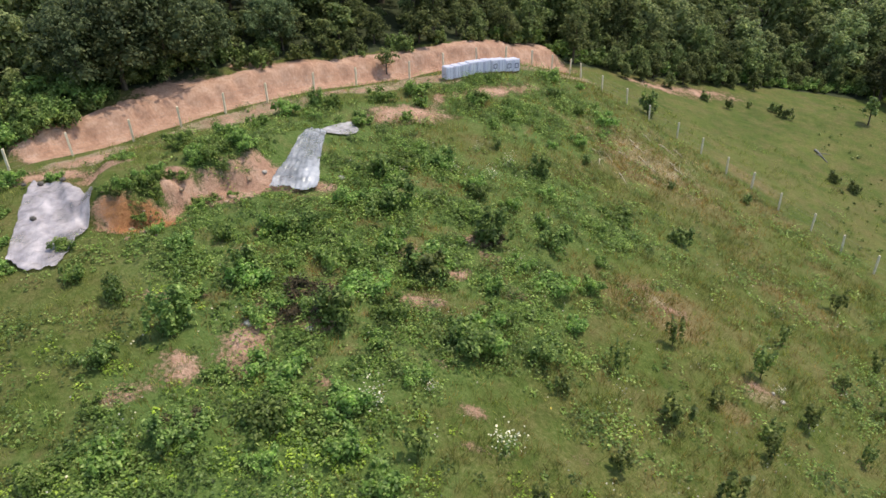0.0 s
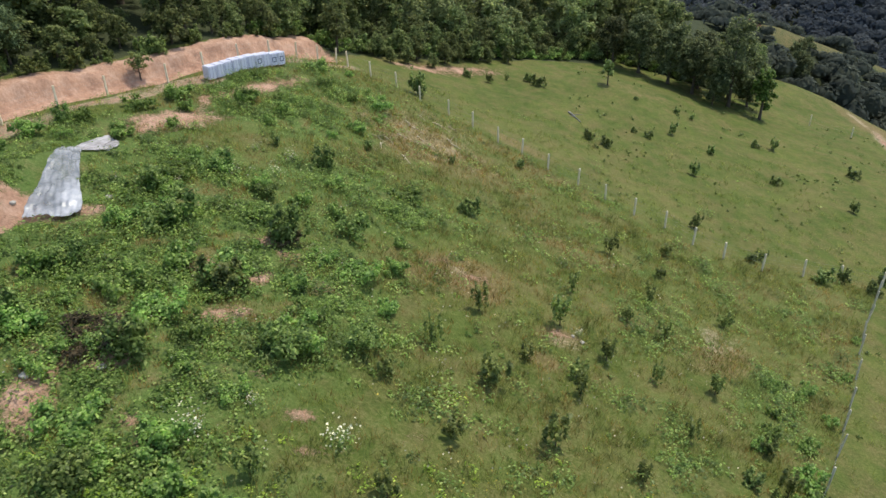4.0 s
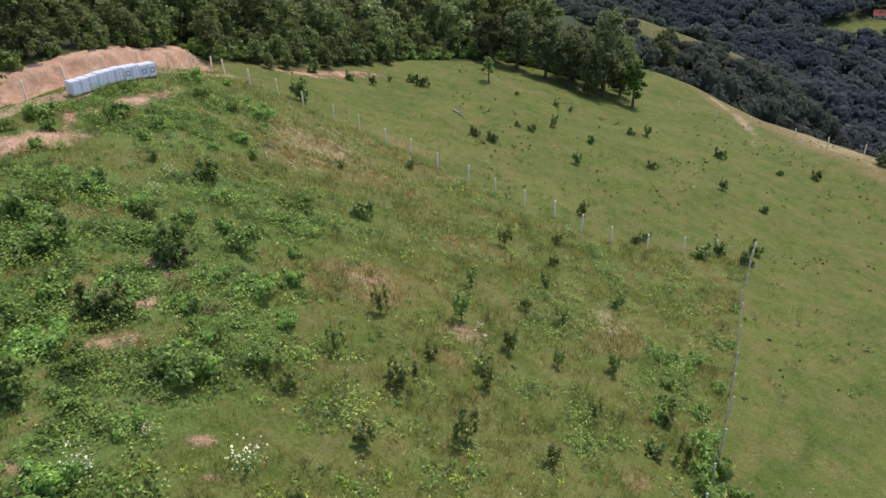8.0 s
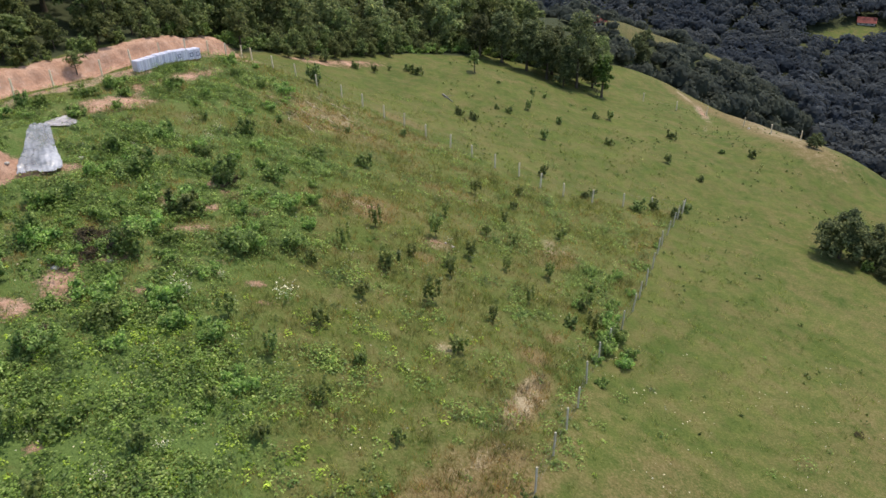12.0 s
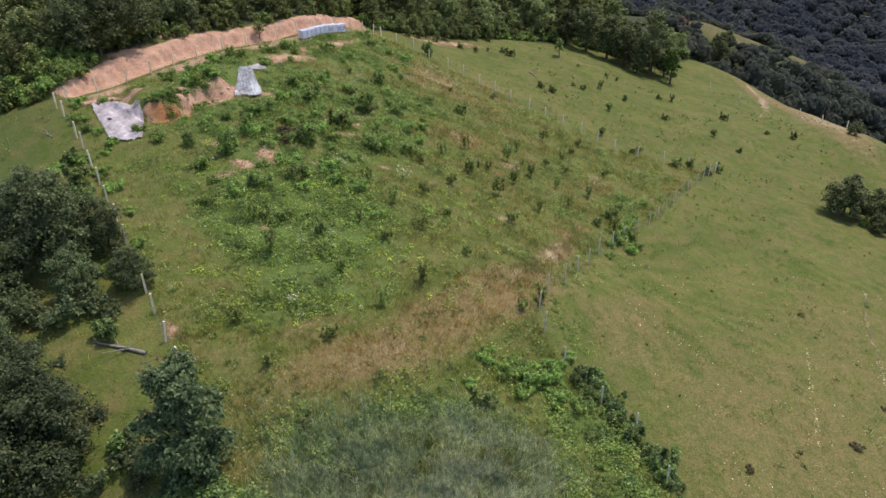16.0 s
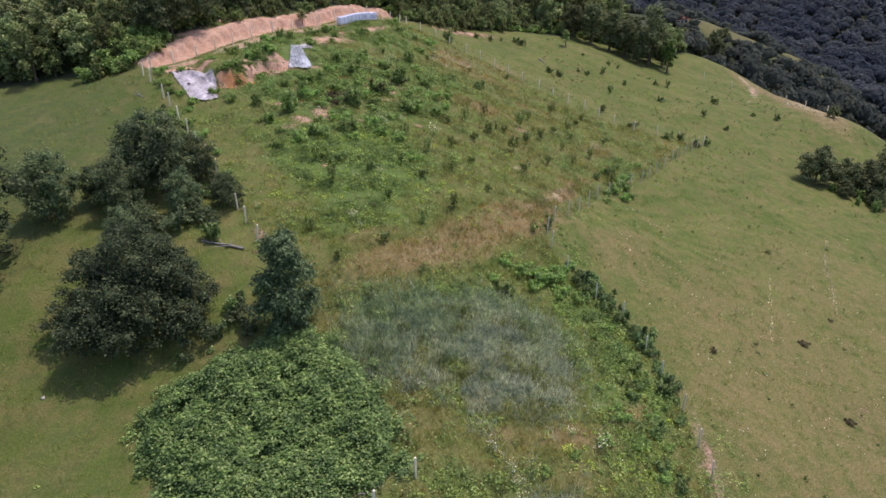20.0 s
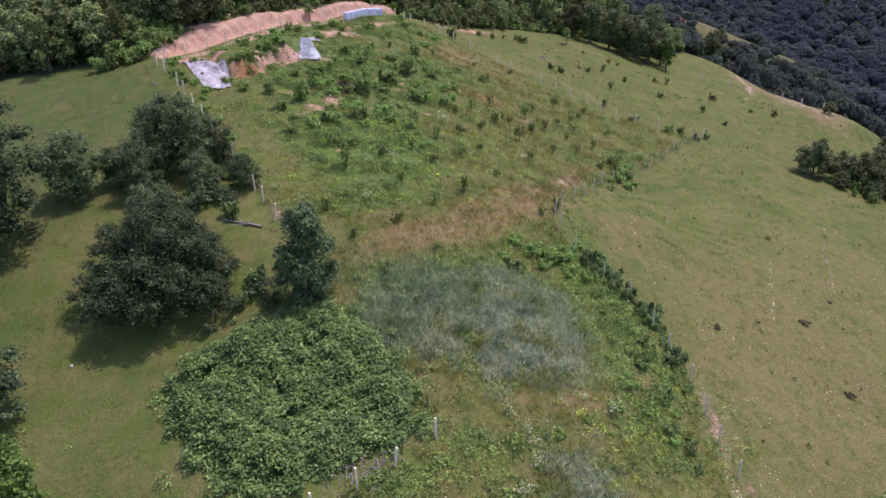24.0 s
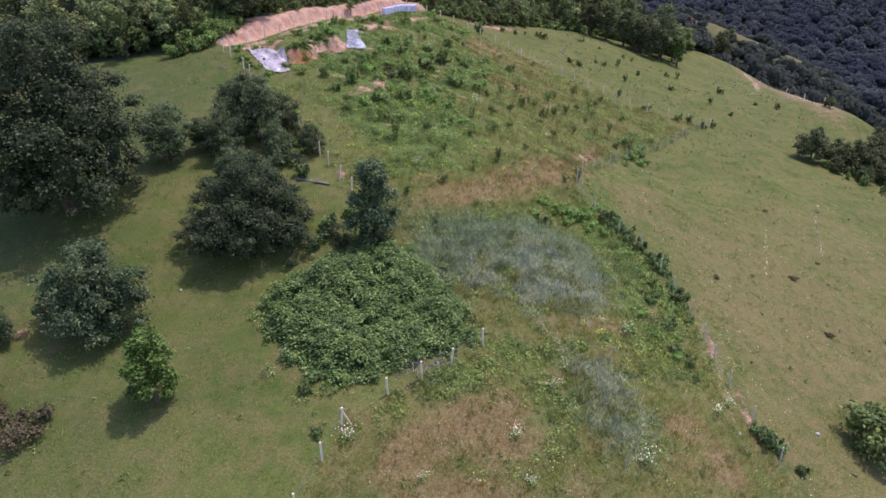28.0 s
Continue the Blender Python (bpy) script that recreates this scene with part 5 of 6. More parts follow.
# ---- bramble thicket ----
def thicket():
    g = np.random.default_rng(11)
    pts = np.stack([g.uniform(-39, -19, 60000), g.uniform(-46, -30, 60000)], 1)
    jit = 1.1 * np.stack([waves(pts[:, 0], pts[:, 1], 0.9, 3), waves(pts[:, 0], pts[:, 1], 0.8, 8)], 1)
    pts = pts[inside(pts[:, 0] + jit[:, 0], pts[:, 1] + jit[:, 1], THICKET)][:3400]
    d, _ = line_far(pts[:, 0], pts[:, 1], THICKET + THICKET[:1])
    ragged = 0.55 * waves(pts[:, 0], pts[:, 1], 1.3, 4)
    hummock = np.abs(waves(pts[:, 0], pts[:, 1], 0.75, 2)) ** 0.6
    top = 1.7 * (1 - np.exp(-np.maximum(np.abs(d) + ragged, 0.05) / 0.8)) * (0.35 + 1.05 * hummock + 0.3 * waves(pts[:, 0], pts[:, 1], 2.6))
    v = clumps(pts, g, 0.25, 0.7, 0.85 * top, 0.058, 1.2)
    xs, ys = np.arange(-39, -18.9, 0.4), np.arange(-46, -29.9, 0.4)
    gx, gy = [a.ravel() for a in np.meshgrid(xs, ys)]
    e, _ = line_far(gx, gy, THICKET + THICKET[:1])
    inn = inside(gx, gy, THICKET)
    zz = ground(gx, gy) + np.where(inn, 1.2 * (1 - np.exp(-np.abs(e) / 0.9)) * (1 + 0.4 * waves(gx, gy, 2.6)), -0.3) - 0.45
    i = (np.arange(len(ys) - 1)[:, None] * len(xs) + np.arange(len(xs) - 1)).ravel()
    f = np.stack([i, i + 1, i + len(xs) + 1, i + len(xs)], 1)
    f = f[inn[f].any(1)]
    root = thing("bramble_thicket", "dense bright green bramble thicket beside the fence", "thicket")
    # Dark sheet under the leaves: paints the shade seen in the gaps between clumps.
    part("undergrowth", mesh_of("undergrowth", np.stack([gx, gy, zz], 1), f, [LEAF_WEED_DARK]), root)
    part("leaves", mesh_of("leaves", v, quads(v), [LEAF_BRAMBLE]), root)
    rim = np.array(along_line(THICKET + THICKET[:1], 0.5, 0.7, 13))
    fringe = clumps(rim, g, 0.2, 0.75, 0.1, 0.058, 1.1)
    part("fringe", mesh_of("fringe", fringe, quads(fringe), [LEAF_BRAMBLE]), root)


thicket()


# ---- ground plants that nobody could count ----
def stuff(name, verts, mat, label, category):
    return tagged(new(name, mesh_of(name, verts, quads(verts), [mat])), label, category, kind="stuff")


def sown(n, box, density, seed):
    """Random places in a box, kept as often as density says."""
    g = np.random.default_rng(seed)
    p = np.stack([g.uniform(box[0], box[2], n), g.uniform(box[1], box[3], n)], 1)
    return p[g.random(n) < density(p[:, 0], p[:, 1])]


def bare(x, y):
    c = cover(x, y)
    return np.clip(1.1 - 1.3 * c["earth"] - c["wood"], 0, 1) * ~inside(x, y, SHEET_A) * ~inside(x, y, SHEET_B)


def weeds():
    def density(x, y):
        c = cover(x, y)
        clumpy = smooth(-0.12, 0.34, waves(x, y, 2.6, 1) + 0.8 * waves(x, y, 1.0, 2) + 0.3 * waves(x, y, 0.45, 5))
        return np.clip(0.03 + smooth(0.3, 0.95, c["lush"] + 0.34 * waves(x, y, 4.6, 40) + 0.16 * waves(x, y, 1.9, 41)) * (0.12 + 0.88 * clumpy), 0, 1) * bare(x, y) * (1 - 0.8 * c["straw"]) * (0.06 + 0.94 * in_plot(x, y))

    p, g = sown(105000, (-56, -70, 22, 62), density, 21), np.random.default_rng(22)
    dark = waves(p[:, 0], p[:, 1], 1.7, 12) + 0.9 * g.normal(size=len(p)) > 0.5
    stuff("weeds", clumps(p[~dark], g, 0.18, 1.05), LEAF_WEED, "lush green broad-leaved weeds covering the slope", "weeds")
    stuff("dark_weeds", clumps(p[dark], g, 0.2, 0.8), LEAF_WEED_DARK, "darker green weeds between the lush ones", "weeds")


def tufts(name, mat, n, box, density, tall, wide, per, seed, label, category):
    p = sown(n, box, density, seed)
    g = np.random.default_rng(seed + 1)
    base = np.repeat(p, per, 0) + g.normal(size=(len(p) * per, 2)) * 0.10
    z = ground(base[:, 0], base[:, 1])
    h = tall * (0.5 + 0.8 * g.random(len(base)))
    lean = g.normal(size=(len(base), 2)) * 0.5 * h[:, None]
    w = unit(np.column_stack([g.normal(size=(len(base), 2)), np.zeros(len(base))])) * wide
    a = np.column_stack([base, z - 0.03])
    b = np.column_stack([base + lean, z + h])
    v = np.stack([a - w, a + w, b + 0.35 * w, b - 0.35 * w], 1).reshape(-1, 3)
    stuff(name, v, mat, label, category)


weeds()


def patch_of(name, mat, rows, n, seed, label):
    """Low leafy clumps that fill soft-edged patches."""
    box = (min(r[0] - 2 * r[2] for r in rows), min(r[1] - 2 * r[2] for r in rows), max(r[0] + 2 * r[2] for r in rows), max(r[1] + 2 * r[2] for r in rows))
    p = sown(n, box, lambda x, y: spots(x, y, rows, 1) * bare(x, y), seed)
    stuff(name, clumps(p, np.random.default_rng(seed + 1), 0.15, 0.5, 0.0, 0.04), mat, label, "weeds")


patch_of("lime_weeds", LEAF_LIME, [(-22, -8, 9, 5, 20, 0.3), (-28, -4, 6, 6, 0, 0.35), (-13, 3, 6, 4, 20, 0.2), (-27.0, 1.0, 3.0, 1.6, 20, 0.9), (-23.6, -0.6, 2.2, 1.4, 0, 0.7), (-37, 2.6, 2.4, 1.2, 30, 0.6), (-36.5, 7.5, 2.0, 1.0, 30, 0.6), (-24.5, -14.5, 4.5, 2.4, 30, 0.45), (-29.5, -12, 3.5, 2.4, 40, 0.4), (-3.5, -38.5, 3.0, 2.6, 0, 0.7), (-1.4, -34, 1.6, 3.0, 0, 0.5), (-8.6, -38.5, 1.6, 1.2, 0, 0.5)], 9500, 81, "low yellow-green weeds in bright patches")
patch_of("plot_weeds", LEAF_WEED, [(-2.4, -39.4, 3.4, 2.0, 20, 0.9), (-13.8, -45, 3.2, 1.4, 10, 0.8), (-18.4, -43.4, 3.0, 1.1, 10, 0.8), (-6.2, -41.6, 2.4, 1.2, 0, 0.7), (-11, -22.4, 4.2, 1.4, 20, 0.8), (-15.6, -24.4, 3.0, 1.0, 15, 0.8), (-7.4, -19.4, 2.8, 1.4, 30, 0.9), (-20.4, -26.4, 2.6, 0.9, 0, 0.8), (-23.6, -26, 1.4, 1.6, 0, 0.8), (-4.8, -12, 1.4, 3.0, 20, 0.6), (-2.4, -4.2, 2.6, 1.0, 52, 0.5), (-3.8, -26, 2.0, 5.0, 5, 0.7), (-1.2, -31, 1.4, 3.0, 0, 0.7), (-26.5, -48.2, 1.6, 0.8, 30, 0.6), (-30.6, -47, 2.0, 1.4, 0, 0.4)], 12000, 85, "leafy weeds in patches over the lower plot")
patch_of("dock_weeds", LEAF_PINK, [(-34.7, -16.3, 1.3, 0.5, -59, 0.9), (-32.6, -20.2, 1.2, 0.5, -59, 0.9), (-22.0, 0.4, 0.8, 0.5, 0, 0.5)], 900, 83, "reddish dock weeds beside the fence")
tufts("grass", LEAF_GRASS, 78000, (-62, -70, 30, 62), lambda x, y: bare(x, y) * (0.35 + 0.65 * in_plot(x, y)) * smooth(-0.6, 0.5, waves(x, y, 3, 5) + 0.5 * waves(x, y, 1, 3)), 0.32, 0.013, 6, 31, "tall green grass on the slope", "grass")
tufts("bleached_grass", LEAF_BLEACHED, 3600, (-9, -7, 1, 5), lambda x, y: np.clip(spots(x, y, [(-4.1, -0.6, 4.0, 0.8, 55, 1.0), (-7.5, -6.5, 2.0, 0.6, 40, 0.5)], 1) * 1.3, 0, 1) * smooth(-0.5, 0.4, waves(x, y, 0.9, 4)), 0.28, 0.02, 4, 47, "bleached pale straw lying in the dry grass", "grass")
tufts("beige_grass", LEAF_BLEACHED, 4200, (-26, 33, -5, 55), lambda x, y: 0.75 * spots(x, y, [(-15.2, 44.0, 6.5, 4.4, -35, 1.0), (-12.4, 49.4, 3.6, 1.2, -35, 0.9), (-17.4, 38.6, 3.0, 2.0, -20, 0.8)], 1) * smooth(-0.4, 0.5, waves(x, y, 1.6, 4) + 0.5 * waves(x, y, 0.6, 2)), 0.3, 0.016, 5, 51, "beige dried grass on the upper slope", "grass")
tufts("tall_grass", LEAF_GRASS, 26000, (-36, -70, 5, -14), lambda x, y: bare(x, y) * in_plot(x, y) * np.clip(1 - 0.95 * cover(x, y)["straw"], 0.08, 1) * smooth(-0.7, 0.5, waves(x, y, 2.3, 15) + 0.6 * waves(x, y, 0.8, 3)), 0.6, 0.015, 4, 45, "tall green grass in the lower plot", "grass")
tufts("straw_grass", LEAF_STRAW, 30000, (-24, -16, 24, 40), lambda x, y: bare(x, y) * in_plot(x, y) * smooth(0.0, 0.7, waves(x, y, 3.3, 21) + 0.6 * waves(x, y, 1.1, 13)) * (1 - smooth(0.6, 0.9, cover(x, y)["lush"])), 0.55, 0.014, 4, 49, "tall straw-green seeding grass on the slope", "grass")
tufts("dry_grass", LEAF_DRY, 84000, (-36, -70, 26, 60), lambda x, y: bare(x, y) * np.clip(cover(x, y)["straw"], 0, 1) * in_plot(x, y) * (0.4 + 0.6 * smooth(-0.5, 0.2, waves(x, y, 2.1, 31) + 0.6 * waves(x, y, 0.8, 7))), 0.36, 0.013, 5, 33, "dry straw-coloured grass patches", "grass")
tufts("seeding_grass", LEAF_GRASS, 15000, (-28, -54, -3, -20), lambda x, y: np.clip(cover(x, y)["grey"], 0, 1) * smooth(0.2, -0.5, waves(x, y, 1.9, 8)), 0.7, 0.016, 5, 37, "tall green grass among the grey", "grass")
tufts("sage_grass", LEAF_SAGE, 7000, (-27, -34, -8, -21), lambda x, y: spots(x, y, [(-19.6, -27.4, 4.2, 2.6, -15, 1.0), (-22.4, -30.6, 2.2, 3.2, 0, 0.8), (-13.6, -24.6, 3.6, 1.4, 15, 0.7), (-9.6, -26.5, 1.6, 3.0, 0, 0.6)], 1), 0.85, 0.02, 5, 39, "tall blue-green grass beside the grey grass", "grass")
tufts("grey_grass", LEAF_GREY, 36000, (-28, -54, -3, -20), lambda x, y: np.clip(cover(x, y)["grey"], 0, 1) * smooth(-0.9, 0.7, waves(x, y, 1.9, 8) + 0.7 * waves(x, y, 0.7, 2)), 0.76, 0.018, 5, 35, "grey-green seeding tall grass", "grass")


def trodden(pts, seed, space, wander, gaps):
    """A pale line of flattened grass across the grazed meadow."""
    g = np.random.default_rng(seed)
    p = np.array(along_line(pts, space, wander, seed))
    p = p[waves(p[:, 0], p[:, 1], 0.8, 5) > gaps]
    place = np.column_stack([p, ground(p[:, 0], p[:, 1]) + 0.02 + 0.06 * g.random(len(p))])
    stuff("trodden_grass", blades(place, unit(np.array([0, 0, 1.0]) + 0.35 * g.normal(size=place.shape)), 0.07 + 0.08 * g.random(len(p)), 0.4), LEAF_PALEGRASS, "pale line of trodden grass on the meadow", "grass")


trodden([(33.2, 7.8), (30.6, 3.0), (28.6, -2.0), (27.4, -5.4), (25.2, -10.6)], 87, 0.05, 0.1, -0.5)
trodden([(19.4, -6.2), (17.4, -10.8), (15.8, -15.2), (14.4, -18.4)], 88, 0.12, 0.1, -0.25)


def tussocks():
    """Small dark tufts dotted over the grazed meadow."""
    p = sown(5600, (-8, -40, 62, 86), lambda x, y: (1 - in_plot(x, y)) * bare(x, y) * (x > -4 + 0.1 * y) * smooth(-0.2, 0.7, waves(x, y, 7, 3) + 0.6 * waves(x, y, 2, 8)) * (0.12 + 0.4 * smooth(0, 50, y)), 25)
    g, k = np.random.default_rng(26), 13
    r = 0.08 + 0.3 * g.random(len(p)) ** 2.4
    off = g.normal(size=(len(p), k, 3)) * (0.55, 0.55, 0) * r[:, None, None]
    place = np.repeat(np.column_stack([p, np.zeros(len(p))]), k, 0) + off.reshape(-1, 3)
    place[:, 2] = ground(place[:, 0], place[:, 1]) + np.repeat(r, k) * (0.3 + 1.2 * g.random(len(place)))
    stuff("tussocks", blades(place, unit(np.array([0, 0, 0.7]) + 0.7 * g.normal(size=place.shape)), 0.07 + 0.07 * g.random(len(place)), 0.6), LEAF_SAPLING, "small dark tussocks dotted over the meadow", "grass")


tussocks()


def wildflowers(name, mat, n, box, density, seed, label):
    p = sown(n, box, density, seed)
    g = np.random.default_rng(seed)
    place = np.column_stack([p, ground(p[:, 0], p[:, 1]) + 0.2 + 0.3 * g.random(len(p))])
    stuff(name, blades(place, unit(np.array([0, 0, 1.0]) + 0.5 * g.normal(size=place.shape)), 0.035 + 0.03 * g.random(len(p)), 0.9), mat, label, "flowers")


wildflowers("white_wildflowers", BLOSSOM, 9000, (-36, -70, 3, 34), lambda x, y: in_plot(x, y) * smooth(0.1, 0.7, waves(x, y, 2.4, 6)) * bare(x, y), 41, "scattered small white wildflowers")
wildflowers("yellow_wildflowers", YELLOW, 7000, (-36, -70, 3, 10), lambda x, y: in_plot(x, y) * smooth(0.1, 0.7, waves(x, y, 2.9, 9)) * bare(x, y), 43, "scattered small yellow wildflowers")


wildflowers("meadow_daisies", BLOSSOM, 2600, (1, -56, 40, 8), lambda x, y: (1 - in_plot(x, y)) * smooth(-0.2, 0.8, waves(x, y, 3.4, 17)), 44, "tiny pale flowers over the grazed meadow")
# ---- woods of the gully, the spur and the far valley side ----
def far_crowns(name, pts, sizes, heights, mat, ball, tufts_, label, seed, flat=1.0):
    """Lumpy crowns with leafy tufts on them, joined."""
    g = np.random.default_rng(seed)
    z = ground(pts[:, 0], pts[:, 1])
    bv, bf = ball
    vs, fs, n = [], [], 0
    for (x, y), base, r, h in zip(pts, z, sizes, heights):
        mid = np.array([x, y, base + 0.3 + h * (0.97 - 0.55 * flat)])
        half = np.array([r, r * (0.85 + 0.3 * g.random()), h * 0.55 * flat])
        w = g.random(4) * 6.28

        def lump(d):
            return (1 + 0.14 * np.sin(4.1 * d[:, :1] + w[0]) * np.sin(3.7 * d[:, 1:2] + w[1]) + 0.09 * np.sin(7.3 * d[:, 2:] + w[2] + 3 * d[:, :1]) + 0.07 * np.sin(9 * d[:, 1:2] + w[3])) * (1 - 0.22 * np.maximum(d[:, 2:], 0) * np.linalg.norm(d[:, :2], axis=1, keepdims=True))

        vs.append(bv * lump(bv) * half * 0.8 + mid)
        fs.append(bf + n)
        n += len(bv)
        way = unit(g.normal(size=(tufts_, 3)))
        way[:, 2] = np.where(way[:, 2] < -0.2, -way[:, 2], way[:, 2])
        q = blades(way * lump(way) * half * (0.84 + 0.18 * g.random((tufts_, 1))) + mid, unit(way + (0, 0, 0.3) + 0.28 * g.normal(size=way.shape)), r * (0.1 + 0.12 * g.random(tufts_)), 0.8)
        vs.append(q)
        fs.append(quads(q) + n)
        n += len(q)
    me = mesh_of(name, np.concatenate(vs), np.concatenate(fs), [mat])
    me.polygons.foreach_set("use_smooth", np.ones(len(me.polygons), bool))
    tagged(new(name, me), label, "woods", kind="stuff")


def wood_cells(n, box, space, seed, keep):
    g, out, cell = np.random.default_rng(seed), [], set()
    pts = np.stack([g.uniform(box[0], box[2], n), g.uniform(box[1], box[3], n)], 1)
    turn = np.degrees(np.arctan2(pts[:, 0] + 15, pts[:, 1] + 50))
    ok = (cover(pts[:, 0], pts[:, 1])["wood"] > 0.8) & (turn > 13) & (turn < 54) & keep(pts[:, 0], pts[:, 1])
    for x, y in pts[ok]:
        key = (round(x / space), round(y / space))
        if key not in cell:
            cell.add(key)
            out.append((x, y))
    return np.array(out)


def valley_woods():
    g = np.random.default_rng(51)

    def off_edge(x, y):
        d, _ = line_far(x, y, WOOD_EDGE)
        return (d > 27) | ((d > 1.2) & (x > 44))

    a = wood_cells(16000, (36, 30, 150, 200), 4.3, 52, off_edge)
    crest, along = line_far(a[:, 0], a[:, 1], [(30, 128), (62, 146), (108, 178), (170, 215)])
    edge, _ = line_far(a[:, 0], a[:, 1], WOOD_EDGE)
    room = np.where(crest < 0, np.clip((-crest - 7) / 16, 0.38, 1), np.clip(0.4 + (crest - 3) / 30, 0.4, 1)) * np.clip(0.56 + edge / 18, 0.56, 1)
    h = (3.5 + 6.5 * g.random(len(a)) ** 1.2) * room
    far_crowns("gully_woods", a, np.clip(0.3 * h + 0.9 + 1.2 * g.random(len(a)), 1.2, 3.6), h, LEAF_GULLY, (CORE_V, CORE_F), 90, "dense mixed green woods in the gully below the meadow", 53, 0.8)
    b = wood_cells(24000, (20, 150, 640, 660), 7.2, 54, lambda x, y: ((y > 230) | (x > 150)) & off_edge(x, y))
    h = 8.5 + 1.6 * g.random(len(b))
    far_crowns("far_woods", b, 4.2 + 2.0 * g.random(len(b)), h, LEAF_FAR_HAZE, (SMALL_V * 1.1, SMALL_F), 84, "dense woods filling the valley, leaves tinted blue for haze", 56, 0.78)


valley_woods()
# ---- fences ----
def box_mesh(name, size, mat, bevel=0.0, base=True):
    bm = bmesh.new()
    bmesh.ops.create_cube(bm, size=1.0)
    for v in bm.verts:
        v.co = Vector((v.co.x * size[0], v.co.y * size[1], (v.co.z + (0.5 if base else 0)) * size[2]))
    if bevel:
        bmesh.ops.bevel(bm, geom=bm.edges[:], offset=bevel, segments=2, affect="EDGES")
    me = bpy.data.meshes.new(name)
    bm.to_mesh(me)
    bm.free()
    me.materials.append(mat)
    return me


POST = box_mesh("post", (0.14, 0.14, 1.98), CONCRETE, 0.014)


OLD_POST = box_mesh("post", (0.1, 0.1, 2.1), OLD_CONCRETE, 0.016)


def fence(label, pts, space, seed, strands=(0.35, 0.75, 1.15, 1.5), net=False):
    g = np.random.default_rng(seed)
    root = thing("wire_fence", label, "fence", "fences round the plot", at=(pts[0][0], pts[0][1], z_at(*pts[0])))
    org = np.array(root.location)
    feet = along_line(pts, space, 0.05, seed) if space else pts
    feet = [(x, y, z_at(x, y)) for x, y in feet]
    for x, y, z in feet:
        p = part("post", OLD_POST if net else POST, root)
        p.location = Vector((x, y, z - 0.32)) - Vector(org)
        p.rotation_euler = (g.normal() * 0.035, g.normal() * 0.035, g.random())
    for h in strands:
        vs = merged(*[tube([np.array(a) + (0, 0, h) - org, np.array(b) + (0, 0, h + g.normal() * 0.03) - org], (0.003, 0.003), 3) for a, b in zip(feet, feet[1:])])
        part("wire", mesh_of("wire", *vs, [WIRE]), root)
    if net:
        ties = []
        for a, b in zip(feet, feet[1:]):
            for s in np.linspace(0, 1, 7)[:-1]:
                q = np.array(a) * (1 - s) + np.array(b) * s - org
                ties.append(tube([q, q + (0, 0, 1.45)], (0.0025, 0.0025), 3))
        part("netting", mesh_of("netting", *merged(*ties), [WIRE]), root)
    return root


fence("wire fence with pale concrete posts along the road", ROAD_POSTS, 0, 61)
fence("wire fence with pale concrete posts across the meadow", RIGHT_POSTS, 0, 62)
fence("wire netting fence with concrete posts down the slope", LOW_FENCE, 3.3, 63, (0.15, 0.8, 1.5), True)
fence("wire fence with pale concrete posts beside the trees", LEFT_POSTS, 0, 64)
foot = fence("short wire fence with leaning concrete posts below the thicket", FOOT_FENCE, 0, 65)
brace = part("brace", box_mesh("brace", (0.09, 0.09, 1.8), CONCRETE, 0.014), foot, "slanting concrete brace")
brace.location = Vector((-28.86, -49.2, z_at(-28.86, -49.2) - 0.08)) - foot.location
brace.rotation_euler = (0.0, radians(-24), radians(8))
fence("old fence posts beside the field track", [(62, 66), (58.5, 75), (55, 82), (48, 84), (40, 86)], 6.5, 66, (0.6, 1.1))


# ---- wrapped pallets in a row beside the road ----
def make_pallet(labelled):
    root = thing("wrapped_pallet", "pallet load wrapped in white film" + (" with a dark square print" if labelled else ""), "pallet", "row of wrapped pallets")
    load = part("load", box_mesh("load", (0.80, 1.0, 1.12), FILM, 0.05), root)
    load.location = (0, 0, 0.13)
    seam = part("fold", box_mesh("fold", (0.03, 1.03, 1.0), FILM, 0.012), load, "raised film fold")
    seam.location = (0.22, 0, 0.06)
    seam = part("fold", box_mesh("fold", (0.82, 0.03, 0.02), FILM, 0.008), load)
    seam.location = (0, -0.4, 1.12)
    for k in range(3):
        b = part("bearer", box_mesh("bearer", (0.09, 0.96, 0.09), TIMBER, 0.006), root)
        b.location = (-0.33 + 0.33 * k, 0, 0.0)
    for k in range(4):
        b = part("board", box_mesh("board", (0.78, 0.12, 0.022), TIMBER, 0.004), root)
        b.location = (0, -0.4 + 0.27 * k, 0.095)
    for x in (-0.28, 0.02, 0.3):
        b = part("strap", box_mesh("strap", (0.022, 0.012, 1.04), STRAP, 0.0), load, "violet packing strap")
        b.location = (x, -0.504, 0.04)
    if labelled:
        for x, z, w, h in ((0, 0.74, 0.42, 0.07), (0, 0.36, 0.42, 0.07), (-0.175, 0.55, 0.07, 0.32), (0.175, 0.55, 0.07, 0.32)):
            b = part("print", box_mesh("print", (w, 0.012, h), PRINT, 0.0, False), load)
            b.location = (x, -0.505, z)
    return root


pallets = [make_pallet(False), make_pallet(True)]
pa, pb = Vector((-33.55, 44.35)), Vector((-28.05, 50.15))
